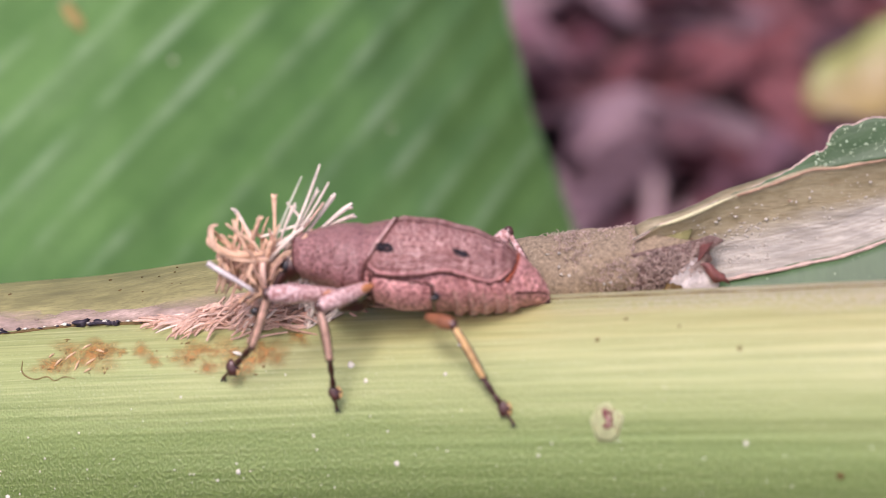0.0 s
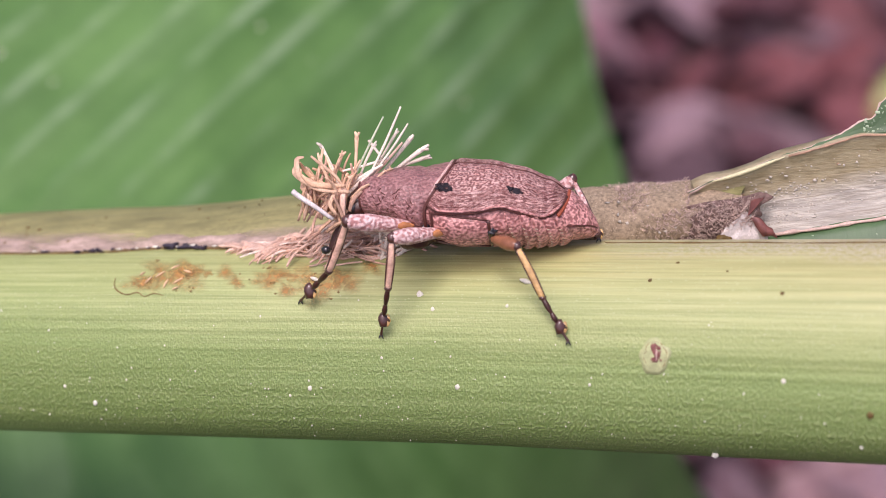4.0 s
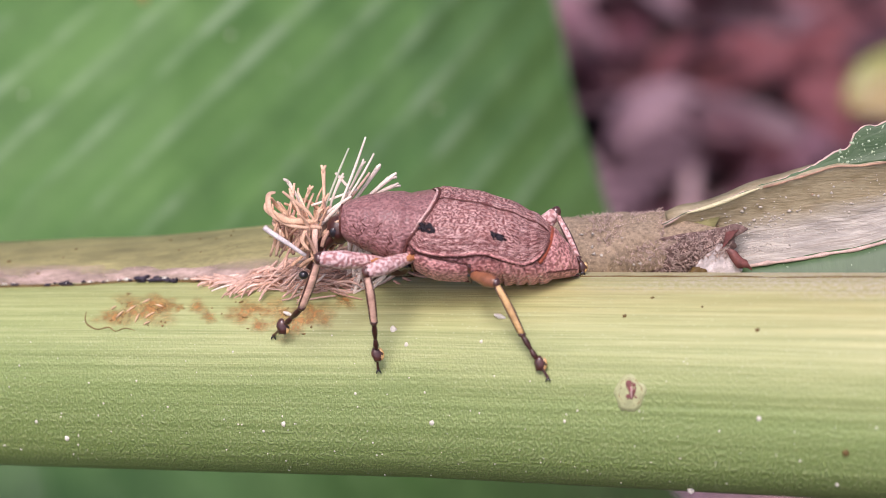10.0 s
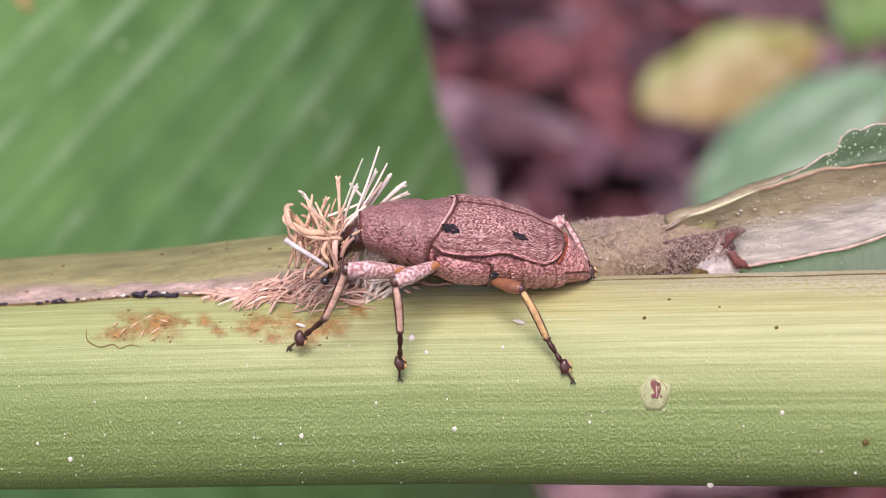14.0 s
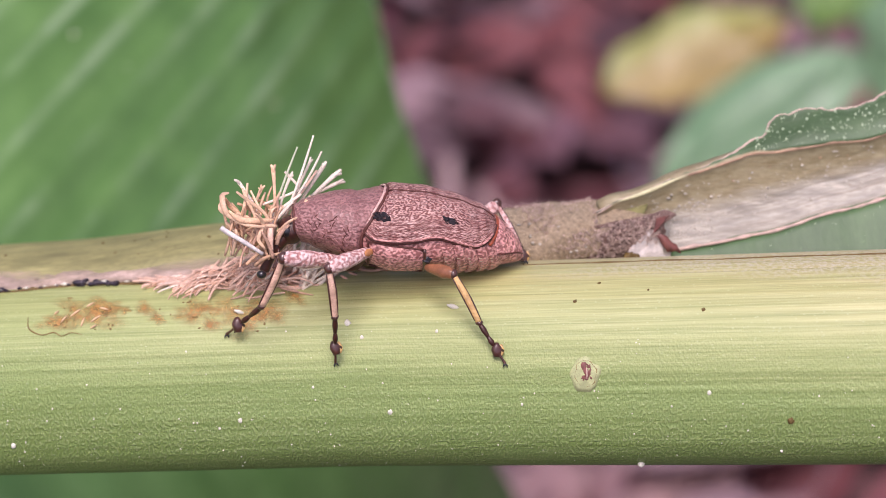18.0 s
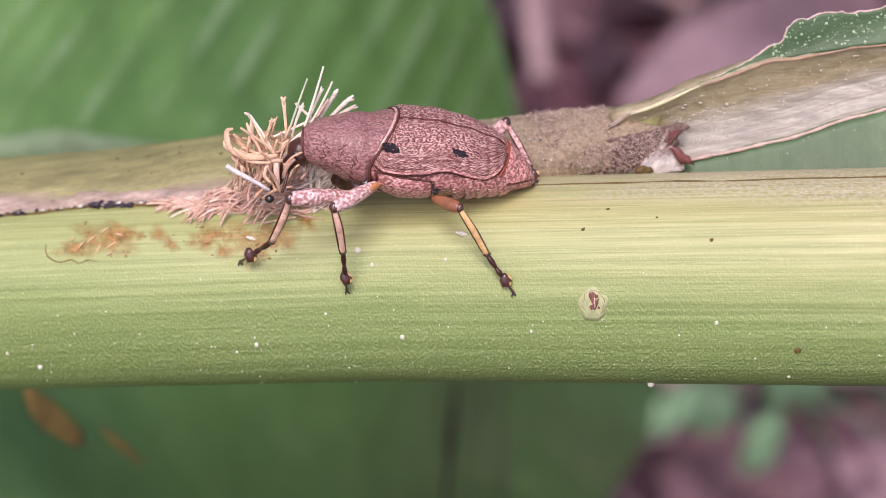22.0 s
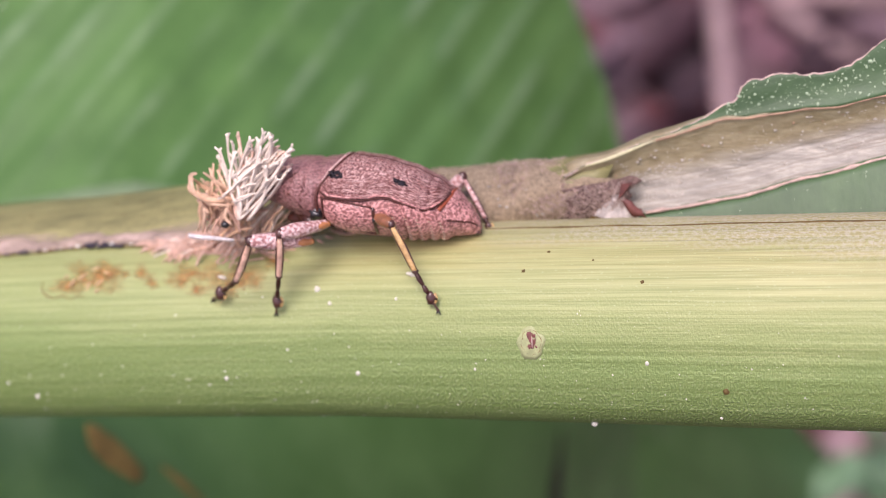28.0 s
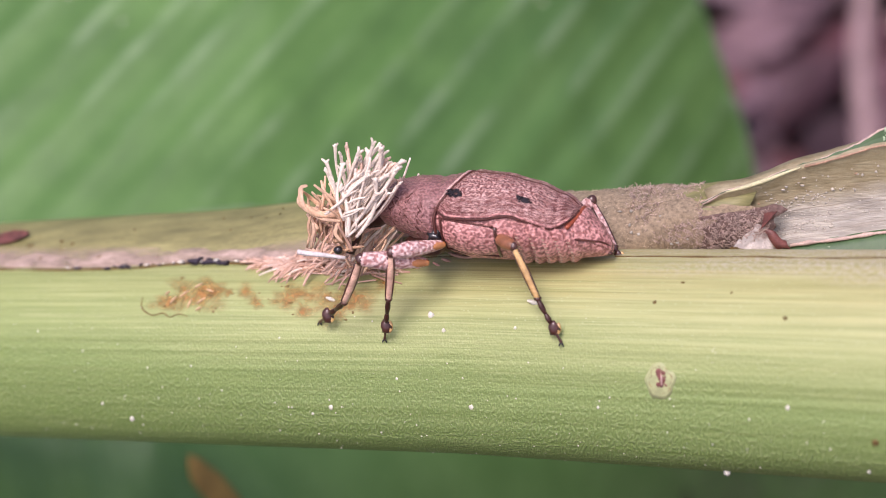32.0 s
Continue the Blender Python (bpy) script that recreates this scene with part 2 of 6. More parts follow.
def wing_material():
    """Wing case: rows of dark pits between ribs of pale scales, laid out along the case."""
    m = shell_material("wing_shell", (0.20, 0.075, 0.055), (0.33, 0.15, 0.115), (0.06, 0.022, 0.02))
    n, l = m.node_tree.nodes, m.node_tree.links
    b = n["Principled BSDF"]
    uv = n.new("ShaderNodeUVMap")
    wob = n.new("ShaderNodeTexNoise")
    wob.inputs["Scale"].default_value = 14
    l.new(uv.outputs[0], wob.inputs["Vector"])
    add = n.new("ShaderNodeVectorMath")
    add.operation = "MULTIPLY_ADD"
    l.new(wob.outputs[1], add.inputs[0])
    add.inputs[1].default_value = (0.014, 0.035, 0)
    l.new(uv.outputs[0], add.inputs[2])
    sep = n.new("ShaderNodeSeparateXYZ")
    l.new(add.outputs[0], sep.inputs[0])
    def wave(sock, k, shift=0.0):
        a = n.new("ShaderNodeMath")
        a.operation = "MULTIPLY_ADD"
        l.new(sock, a.inputs[0])
        a.inputs[1].default_value = k
        a.inputs[2].default_value = shift
        c = n.new("ShaderNodeMath")
        c.operation = "SINE"
        l.new(a.outputs[0], c.inputs[0])
        d = n.new("ShaderNodeMath")
        d.operation = "ABSOLUTE"
        l.new(c.outputs[0], d.inputs[0])
        return d.outputs[0]
    row = wave(sep.outputs[1], math.pi * 11.0)
    grid = n.new("ShaderNodeMapping")
    grid.inputs["Scale"].default_value = (46, 33, 1)
    l.new(add.outputs[0], grid.inputs[0])
    maze = tex_noise(n, l, grid.outputs[0], 1.0, 0.4, 0.5)
    ground = ramp(n, l, tex_noise(n, l, coords(n, l), 0.8, 4, 0.7), [(0.3, (0.12, 0.035, 0.03)), (0.7, (0.24, 0.085, 0.074))])
    pale = ramp(n, l, tex_noise(n, l, coords(n, l), 1.5, 3, 0.6), [(0.3, (0.44, 0.22, 0.19)), (0.7, (0.72, 0.46, 0.41))])
    dots = mix(n, l, ramp(n, l, maze, [(0.45, (0, 0, 0)), (0.55, (1, 1, 1))]), ground, pale)
    # long winding ribs towards the outer edge, the seam and the hind end
    squig = n.new("ShaderNodeMapping")
    squig.inputs["Scale"].default_value = (13, 42, 1)
    l.new(add.outputs[0], squig.inputs[0])
    gap = n.new("ShaderNodeMath")
    gap.operation = "SUBTRACT"
    l.new(tex_noise(n, l, squig.outputs[0], 1.0, 2, 0.5), gap.inputs[0])
    gap.inputs[1].default_value = 0.5
    size = n.new("ShaderNodeMath")
    size.operation = "ABSOLUTE"
    l.new(gap.outputs[0], size.inputs[0])
    ribs = mix(n, l, ramp(n, l, size.outputs[0], [(0.05, (0, 0, 0)), (0.10, (1, 1, 1))]), ground, pale)
    zone = ramp(n, l, sep.outputs[1], [(0.08, (1, 1, 1)), (0.2, (0, 0, 0)), (0.58, (0, 0, 0)), (0.72, (1, 1, 1))])
    hind = ramp(n, l, sep.outputs[0], [(0.74, (0, 0, 0)), (0.84, (1, 1, 1))])
    c = mix(n, l, mix(n, l, 1.0, zone, hind, "LIGHTEN"), dots, ribs)
    c = mix(n, l, ramp(n, l, row, [(0.05, (0.55, 0.55, 0.55)), (0.22, (0, 0, 0))]), c, (0.12, 0.035, 0.03))
    bump(n, l, b, ramp(n, l, maze, [(0.4, (0, 0, 0)), (0.6, (1, 1, 1))]), 0.7, 0.08)
    l.new(c, b.inputs["Base Color"])
    return m


M_STALK = stalk_material()
M_LEAF = leaf_material("leaf_green", (0.072, 0.175, 0.036), (0.155, 0.285, 0.082), 5.2, 0.32)
M_LEAF_LOW = leaf_material("leaf_green_low", (0.07, 0.17, 0.034), (0.16, 0.28, 0.09), 0.0, 0.4)
M_PALE_LITTER = litter_material("pale_dead_leaf", [(0.0, (0.42, 0.27, 0.28)), (0.5, (0.55, 0.36, 0.36)), (1.0, (0.33, 0.18, 0.19))])
M_LEAF_DARK = leaf_material("leaf_green_deep", (0.07, 0.15, 0.06), (0.12, 0.22, 0.10))
M_LEAF_RIB = plain("leaf_rib", (0.20, 0.28, 0.15), 0.45, 0.2, 0.3)
M_REAR = plain("old_sheath_skin", (0.245, 0.228, 0.092), 0.5, 0.4, 1.1, 0.4, 0.3, along=0.15)
M_LIP = plain("dried_lip", (0.50, 0.37, 0.31), 0.6, 0.4, 1.4, 0.3, 0.5, along=0.3)
_ln, _ll = M_LIP.node_tree.nodes, M_LIP.node_tree.links
_luv = _ln.new("ShaderNodeUVMap")
_lsep = _ln.new("ShaderNodeSeparateXYZ")
_ll.new(_luv.outputs[0], _lsep.inputs[0])
_lfade = ramp(_ln, _ll, _lsep.outputs[1], [(0.35, (0.95, 0.95, 0.95)), (0.98, (0, 0, 0))])
_lspot = ramp(_ln, _ll, tex_noise(_ln, _ll, coords(_ln, _ll, (0.25, 1, 1)), 1.1, 5, 0.7), [(0.3, (0.35, 0.35, 0.35)), (0.6, (1, 1, 1))])
_ll.new(mix(_ln, _ll, 1.0, _lfade, _lspot, "MULTIPLY"), _ln["Principled BSDF"].inputs["Alpha"])
M_FUZZ = plain("fuzzy_sheath_base", (0.37, 0.285, 0.19), 0.85, 0.5, 4.5, 0.2, 0.9)
M_FUZZ_DARK = plain("fuzzy_sheath_dark", (0.20, 0.13, 0.11), 0.85, 0.5, 4.5, 0.2, 0.8)
M_HAIR = plain("sheath_hair", (0.62, 0.50, 0.36), 0.7, 0.3, 2.0, 0.3)
M_HAIR_PINK = plain("curled_hair", (0.60, 0.45, 0.38), 0.7, 0.35, 2.0, 0.3)
M_RIB = plain("pale_rib", (0.40, 0.37, 0.305), 0.42, 0.5, 1.7, 0.5, 0.7, along=0.14)
_rn, _rl = M_RIB.node_tree.nodes, M_RIB.node_tree.links
_rb = _rn["Principled BSDF"]
_rbase = _rb.inputs["Base Color"].links[0].from_socket
_ruv = _rn.new("ShaderNodeUVMap")
_rsep = _rn.new("ShaderNodeSeparateXYZ")
_rl.new(_ruv.outputs[0], _rsep.inputs[0])
_rwob = _rn.new("ShaderNodeMath")
_rwob.operation = "MULTIPLY_ADD"
_rl.new(tex_noise(_rn, _rl, coords(_rn, _rl, (0.1, 1, 1)), 0.9, 4), _rwob.inputs[0])
_rwob.inputs[1].default_value = 0.3
_rl.new(_rsep.outputs[1], _rwob.inputs[2])
_rolive = ramp(_rn, _rl, tex_noise(_rn, _rl, coords(_rn, _rl, (0.4, 1, 1)), 2.2, 5, 0.7), [(0.3, (0.22, 0.17, 0.075)), (0.7, (0.40, 0.34, 0.20))])
_rmap = _rn.new("ShaderNodeMapping")
_rmap.inputs["Scale"].default_value = (5, 26, 1)
_rl.new(_ruv.outputs[0], _rmap.inputs[0])
_rlines = tex_noise(_rn, _rl, _rmap.outputs[0], 1.0, 5, 0.7)
_rbase = mix(_rn, _rl, ramp(_rn, _rl, _rlines, [(0.38, (0.75, 0.75, 0.75)), (0.5, (0, 0, 0))]), _rbase, (0.20, 0.165, 0.12))
_rbase = mix(_rn, _rl, ramp(_rn, _rl, _rlines, [(0.58, (0, 0, 0)), (0.72, (0.6, 0.6, 0.6))]), _rbase, (0.62, 0.57, 0.52))
_rl.new(mix(_rn, _rl, ramp(_rn, _rl, _rwob.outputs[0], [(0.62, (0, 0, 0)), (0.82, (0.9, 0.9, 0.9))]), _rbase, _rolive), _rb.inputs["Base Color"])
M_STRIP = plain("peeled_strip", (0.62, 0.58, 0.34), 0.5, 0.2, 2.0)
M_WART = plain("pale_wart", (0.50, 0.45, 0.38), 0.5, 0.2, 3.0)
M_FLECK = plain("leaf_fleck", (0.40, 0.50, 0.33), 0.6, 0.3, 3.0)
M_RIM = plain("thin_stain_rim", (0.22, 0.15, 0.05), 0.6, 0.3, 2.0)
M_BLADE = leaf_material("blade_green", (0.045, 0.10, 0.035), (0.11, 0.20, 0.075), 0.0, 0.5)
M_RIB_EDGE = plain("brown_rib_edge", (0.40, 0.25, 0.16), 0.6, 0.4, 1.5)
M_TORN = plain("torn_margin", (0.62, 0.45, 0.38), 0.6, 0.3, 1.5)
M_WHITE = plain("torn_pith", (0.66, 0.60, 0.57), 0.6, 0.35, 1.5)
M_FLAP = plain("red_brown_flap", (0.16, 0.055, 0.045), 0.5, 0.6, 2.2)
M_SCARWAX = plain("wax_halo", (0.40, 0.43, 0.21), 0.4, 0.25, 2.0)
M_SCAR = plain("scar_core", (0.20, 0.07, 0.06), 0.5, 0.5, 3.0)
M_STAIN = plain("orange_stain", (0.44, 0.22, 0.06), 0.5, 0.5, 2.5)
_sn, _sl = M_STAIN.node_tree.nodes, M_STAIN.node_tree.links
_suv = _sn.new("ShaderNodeUVMap")
_ssep = _sn.new("ShaderNodeSeparateXYZ")
_sl.new(_suv.outputs[0], _ssep.inputs[0])
_sfade = ramp(_sn, _sl, _ssep.outputs[0], [(0.25, (1, 1, 1)), (0.98, (0, 0, 0))])
_sspot = ramp(_sn, _sl, tex_noise(_sn, _sl, coords(_sn, _sl), 1.5, 6, 0.75), [(0.34, (0.1, 0.1, 0.1)), (0.66, (0.9, 0.9, 0.9))])
_sl.new(mix(_sn, _sl, 1.0, _sfade, _sspot, "MULTIPLY"), _sn["Principled BSDF"].inputs["Alpha"])
M_SLIVER = plain("peach_skin_sliver", (0.66, 0.46, 0.27), 0.5, 0.25, 2.5)
M_DARK_BROWN = plain("stain_rim", (0.13, 0.08, 0.02), 0.6, 0.3, 2.0)
M_DARK = plain("dark_crumb", (0.045, 0.034, 0.048), 0.5, 0.4, 2.0)
M_GRAIN = plain("pale_grain", (0.75, 0.72, 0.60), 0.4, 0.1, 3.0)
M_WING = wing_material()
M_PRONO = shell_material("pronotum_shell", (0.18, 0.075, 0.068), (0.38, 0.185, 0.17), (0.105, 0.036, 0.036), 6.8, 0.3)
M_SPOT = plain("sooty_scale", (0.025, 0.02, 0.024), 0.75, 0.5, 3.0, 0.2, 0.5)
_kn, _kl = M_SPOT.node_tree.nodes, M_SPOT.node_tree.links
_kl.new(ramp(_kn, _kl, tex_noise(_kn, _kl, coords(_kn, _kl), 4.5, 2), [(0.36, (0.25, 0.25, 0.25)), (0.5, (1, 1, 1))]), _kn["Principled BSDF"].inputs["Alpha"])
M_SHIN = plain("pink_amber_shin", (0.72, 0.44, 0.32), 0.25, 0.45, 1.3, 0.5, 0.2, along=0.5)
M_BELLY = shell_material("belly_shell", (0.25, 0.068, 0.058), (0.72, 0.345, 0.31), (0.10, 0.028, 0.025), 6.2, 0.5, even=0.8)
M_SEAM = plain("shell_seam", (0.10, 0.03, 0.022), 0.5, 0.3, 2.0)
M_ORANGE_SEAM = plain("orange_skin", (0.33, 0.075, 0.035), 0.4, 0.3, 2.0)
M_BLACK = plain("black_chitin", (0.012, 0.010, 0.012), 0.32, 0.3, 3.0, 0.5)
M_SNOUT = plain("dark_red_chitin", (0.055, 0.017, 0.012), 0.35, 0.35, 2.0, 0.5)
M_FEMUR = shell_material("pink_femur", (0.40, 0.15, 0.13), (0.74, 0.48, 0.45), (0.28, 0.09, 0.08), 5.4, 0.9, even=0.9)
M_TIBIA = plain("amber_tibia", (0.74, 0.44, 0.17), 0.16, 0.45, 1.2, 0.6)
M_RIDGE = plain("pale_scaled_ridge", (0.66, 0.42, 0.37), 0.45, 0.35, 2.5, 0.4, 0.4)
M_AMBER = plain("red_amber_base", (0.52, 0.22, 0.09), 0.25, 0.4, 1.5, 0.5)
M_THIGH = plain("red_thigh", (0.30, 0.12, 0.06), 0.3, 0.4, 1.5, 0.5)
M_JOINT = plain("dark_joint", (0.075, 0.026, 0.018), 0.3, 0.3, 2.0, 0.5)
for _m, _w in ((M_TIBIA, 0.9), (M_SHIN, 0.7), (M_JOINT, 0.6), (M_BLACK, 0.6)):
    _m.node_tree.nodes["Principled BSDF"].inputs["Coat Weight"].default_value = _w
    _m.node_tree.nodes["Principled BSDF"].inputs["Coat Roughness"].default_value = 0.12
M_FIBRE = plain("pale_fibre", (0.82, 0.70, 0.58), 0.55, 0.2, 1.5, 0.4, 0.2, 0.2)
M_FIBRE_TAN = plain("tan_fibre", (0.68, 0.42, 0.26), 0.55, 0.3, 1.2, 0.4, 0.2, 0.2)
M_FIBRE_PINK = plain("pink_fibre", (0.78, 0.52, 0.40), 0.6, 0.3, 1.5, 0.3, 0.3, 0.25)
M_FIBRE_PEACH = plain("peach_fibre", (0.76, 0.50, 0.33), 0.55, 0.3, 1.2, 0.4, 0.2, 0.2)
M_FIBRE_GREEN = plain("greenish_fibre", (0.55, 0.58, 0.42), 0.5, 0.2, 1.5)
M_FIBRE_BASE = plain("chewed_fibre", (0.64, 0.39, 0.28), 0.65, 0.35, 1.5, 0.3, 0.3, 0.25)
M_ANT = plain("ant_chitin", (0.16, 0.095, 0.04), 0.35, 0.3, 2.0)
M_LESION = plain("orange_lesion", (0.27, 0.17, 0.04), 0.6, 0.4, 0.3)
M_GROUND = plain("forest_soil", (0.075, 0.045, 0.045), 0.9, 0.5, 0.05, 0.2, 0.12)
M_LITTER = litter_material("dry_leaf", [(0.0, (0.11, 0.03, 0.042)), (0.2, (0.29, 0.145, 0.18)), (0.4, (0.05, 0.016, 0.024)), (0.6, (0.45, 0.30, 0.34)), (0.8, (0.11, 0.03, 0.042)), (1.0, (0.28, 0.09, 0.095))])
M_CURL = litter_material("curled_leaf", [(0.0, (0.35, 0.225, 0.25)), (1.0, (0.37, 0.235, 0.255))])
# near-black colour for the painted shadows between litter leaves
M_GAP_SHADE = plain("litter_gap_shade", (0.055, 0.028, 0.034), 0.6, 0.5, 0.3, 0.3, 0.5)
M_TWIG = plain("dead_twig", (0.42, 0.28, 0.27), 0.7, 0.3, 0.2)
M_DARKSTALK = plain("dark_stalk", (0.018, 0.009, 0.008), 0.6, 0.3, 0.3)
M_YELLOW = leaf_material("leaf_yellow", (0.27, 0.205, 0.05), (0.40, 0.275, 0.10))
_yn, _yl = M_YELLOW.node_tree.nodes, M_YELLOW.node_tree.links
_yuv = _yn.new("ShaderNodeUVMap")
_ysep = _yn.new("ShaderNodeSeparateXYZ")
_yl.new(_yuv.outputs[0], _ysep.inputs[0])
_ycol = _yn["Principled BSDF"].inputs["Base Color"].links[0].from_socket
_yl.new(mix(_yn, _yl, ramp(_yn, _yl, _ysep.outputs[1], [(0.5, (0, 0, 0)), (0.95, (0.85, 0.85, 0.85))]), _ycol, (0.21, 0.27, 0.05)), _yn["Principled BSDF"].inputs["Base Color"])
M_GREEN2 = leaf_material("leaf_bluish", (0.12, 0.235, 0.115), (0.22, 0.35, 0.20))
M_GREEN3 = leaf_material("leaf_yellowish", (0.11, 0.22, 0.05), (0.19, 0.30, 0.08))


# ---- mesh helpers, all in millimetres ----
def part(name, bm, material, parent=None, label="", smooth=True):
    """Links a bmesh given in millimetres as one mesh object under parent."""
    bmesh.ops.recalc_face_normals(bm, faces=bm.faces)
    for v in bm.verts:
        v.co *= MM
    me = bpy.data.meshes.new(name)
    bm.to_mesh(me)
    bm.free()
    if smooth:
        for p in me.polygons:
            p.use_smooth = True
    for mm in (material if isinstance(material, (list, tuple)) else [material]):
        me.materials.append(mm)
    ob = new(name, me)
    if parent is not None:
        ob.parent = parent
    else:
        ob.matrix_basis = PLANT
    if label:
        ob["label"] = label
    return ob


def thing(name, label, category, group="", kind=""):
    ob = new(name)
    ob.empty_display_size = 0.002
    ob.matrix_basis = PLANT
    return tagged(ob, label, category, group, kind)


def grid_mesh(fn, nu, nv, close_v=False, uv=False):
    """A sheet from fn(u, v) with u, v in 0..1."""
    bm = bmesh.new()
    cols = nv if close_v else nv + 1
    vs = [[bm.verts.new(fn(i / nu, j / nv)) for j in range(cols)] for i in range(nu + 1)]
    lay = bm.loops.layers.uv.new() if uv else None
    for i in range(nu):
        for j in range(nv):
            k = (j + 1) % cols if close_v else j + 1
            f = bm.faces.new((vs[i][j], vs[i + 1][j], vs[i + 1][k], vs[i][k]))
            if uv:
                for lp, (a, b) in zip(f.loops, ((i, j), (i + 1, j), (i + 1, j + 1), (i, j + 1))):
                    lp[lay].uv = (a / nu, b / nv)
    if close_v:
        for ring in (vs[0], vs[-1]):
            try:
                bm.faces.new(ring)
            except ValueError:
                pass
    return bm


def thicken(bm, amount):
    bmesh.ops.recalc_face_normals(bm, faces=bm.faces)
    bmesh.ops.solidify(bm, geom=bm.faces[:], thickness=amount)
    return bm


def tube(pts, radii, sides=8, flat=1.0, steps=0, into=None):
    """A tapered tube through pts; steps > 0 rounds the path; flat squeezes it across."""
    pts = [Vector(p) for p in pts]
    if isinstance(radii, (int, float)):
        radii = [radii] * len(pts)
    if steps:
        out, rad = [], []
        n = len(pts)
        for i in range(n - 1):
            p0, p1, p2, p3 = pts[max(0, i - 1)], pts[i], pts[i + 1], pts[min(n - 1, i + 2)]
            for s in range(steps):
                t = s / steps
                out.append(0.5 * ((2 * p1) + (p2 - p0) * t + (2 * p0 - 5 * p1 + 4 * p2 - p3) * t * t + (3 * p1 - p0 - 3 * p2 + p3) * t ** 3))
                rad.append(radii[i] + (radii[i + 1] - radii[i]) * t)
        pts, radii = out + [pts[-1]], rad + [radii[-1]]
    bm = into or bmesh.new()
    side = None
    rings = []
    for i, p in enumerate(pts):
        d = (pts[min(i + 1, len(pts) - 1)] - pts[max(i - 1, 0)]).normalized()
        if side is None:
            side = d.cross(Vector((0, 1, 0)) if abs(d.y) < 0.9 else Vector((0, 0, 1))).normalized()
        side = (side - d * side.dot(d)).normalized()
        other = d.cross(side)
        rings.append([bm.verts.new(p + radii[i] * (side * math.cos(a) + flat * other * math.sin(a))) for a in (2 * math.pi * k / sides for k in range(sides))])
    for a, b in zip(rings, rings[1:]):
        for k in range(sides):
            bm.faces.new((a[k], a[(k + 1) % sides], b[(k + 1) % sides], b[k]))
    bm.faces.new(rings[0][::-1])
    bm.faces.new(rings[-1])
    return bm


def blob(center, size, rough=0.15, seed=0, sub=2, into=None):
    """A small uneven lump."""
    bm = bmesh.new()
    bmesh.ops.create_icosphere(bm, subdivisions=sub, radius=1.0)
    for v in bm.verts:
        k = 1 + rough * 2 * noise.noise(v.co * 1.7 + Vector((seed * 3.1, seed, 0)))
        v.co = Vector((v.co.x * size[0], v.co.y * size[1], v.co.z * size[2])) * k + Vector(center)
    if into is None:
        return bm
    me = bpy.data.meshes.new("tmp")
    bm.to_mesh(me)
    bm.free()
    into.from_mesh(me)
    bpy.data.meshes.remove(me)
    return into


def lerp_table(table, x):
    """Rows (x, a, b, ...) read off smoothly at x."""
    if x <= table[0][0]:
        return table[0][1:]
    for p, q in zip(table, table[1:]):
        if x <= q[0]:
            t = (x - p[0]) / (q[0] - p[0])
            t = t * t * (3 - 2 * t) * 0.5 + t * 0.5
            return tuple(a + (b - a) * t for a, b in zip(p[1:], q[1:]))
    return table[-1][1:]


# ---- the stalk that carries everything ----
R_Y = 6.1


def r_z(x):
    return 6.56 + 0.003 * max(-60, min(60, x))


def stalk_centre(x):
    return Vector((x, 4.9 - 0.17 * x - 0.08 * max(0.0, min(40.0, x)), -7.07 + 0.0435 * max(-70, min(70, x))))


def stalk_at(x, ang):
    """The skin at x; ang in degrees from the crest towards the viewer."""
    c, a = stalk_centre(x), radians(ang)
    low = -0.1 + 0.0007 * max(-50.0, min(50.0, x))
    w = 1.0 + low * max(0.0, -math.cos(a)) ** 1.5 + (0.15 * math.sin(2 * a) ** 2 if math.cos(a) < 0 and math.sin(a) > 0 else 0.0) + 0.02 * noise.noise(Vector((x * 0.03, math.sin(a), 7 + math.cos(a)))) + 0.006 * noise.noise(Vector((x * 0.015, math.sin(a) * 14, math.cos(a) * 14)))
    return c + Vector((0, -R_Y * w * math.sin(a), r_z(x) * w * math.cos(a)))


def stalk_top(x, y):
    """The height of the skin at y, on its upper side."""
    c = stalk_centre(x)
    return c.z + r_z(x) * math.sqrt(max(0.0, 1 - ((y - c.y) / R_Y) ** 2))


def stalk_front(x, z):
    """The point of the skin that faces the viewer at the height z."""
    lo, hi = 0.0, 172.0
    for _ in range(18):
        mid = (lo + hi) / 2
        if stalk_at(x, mid).z > z:
            lo = mid
        else:
            hi = mid
    return stalk_at(x, lo)


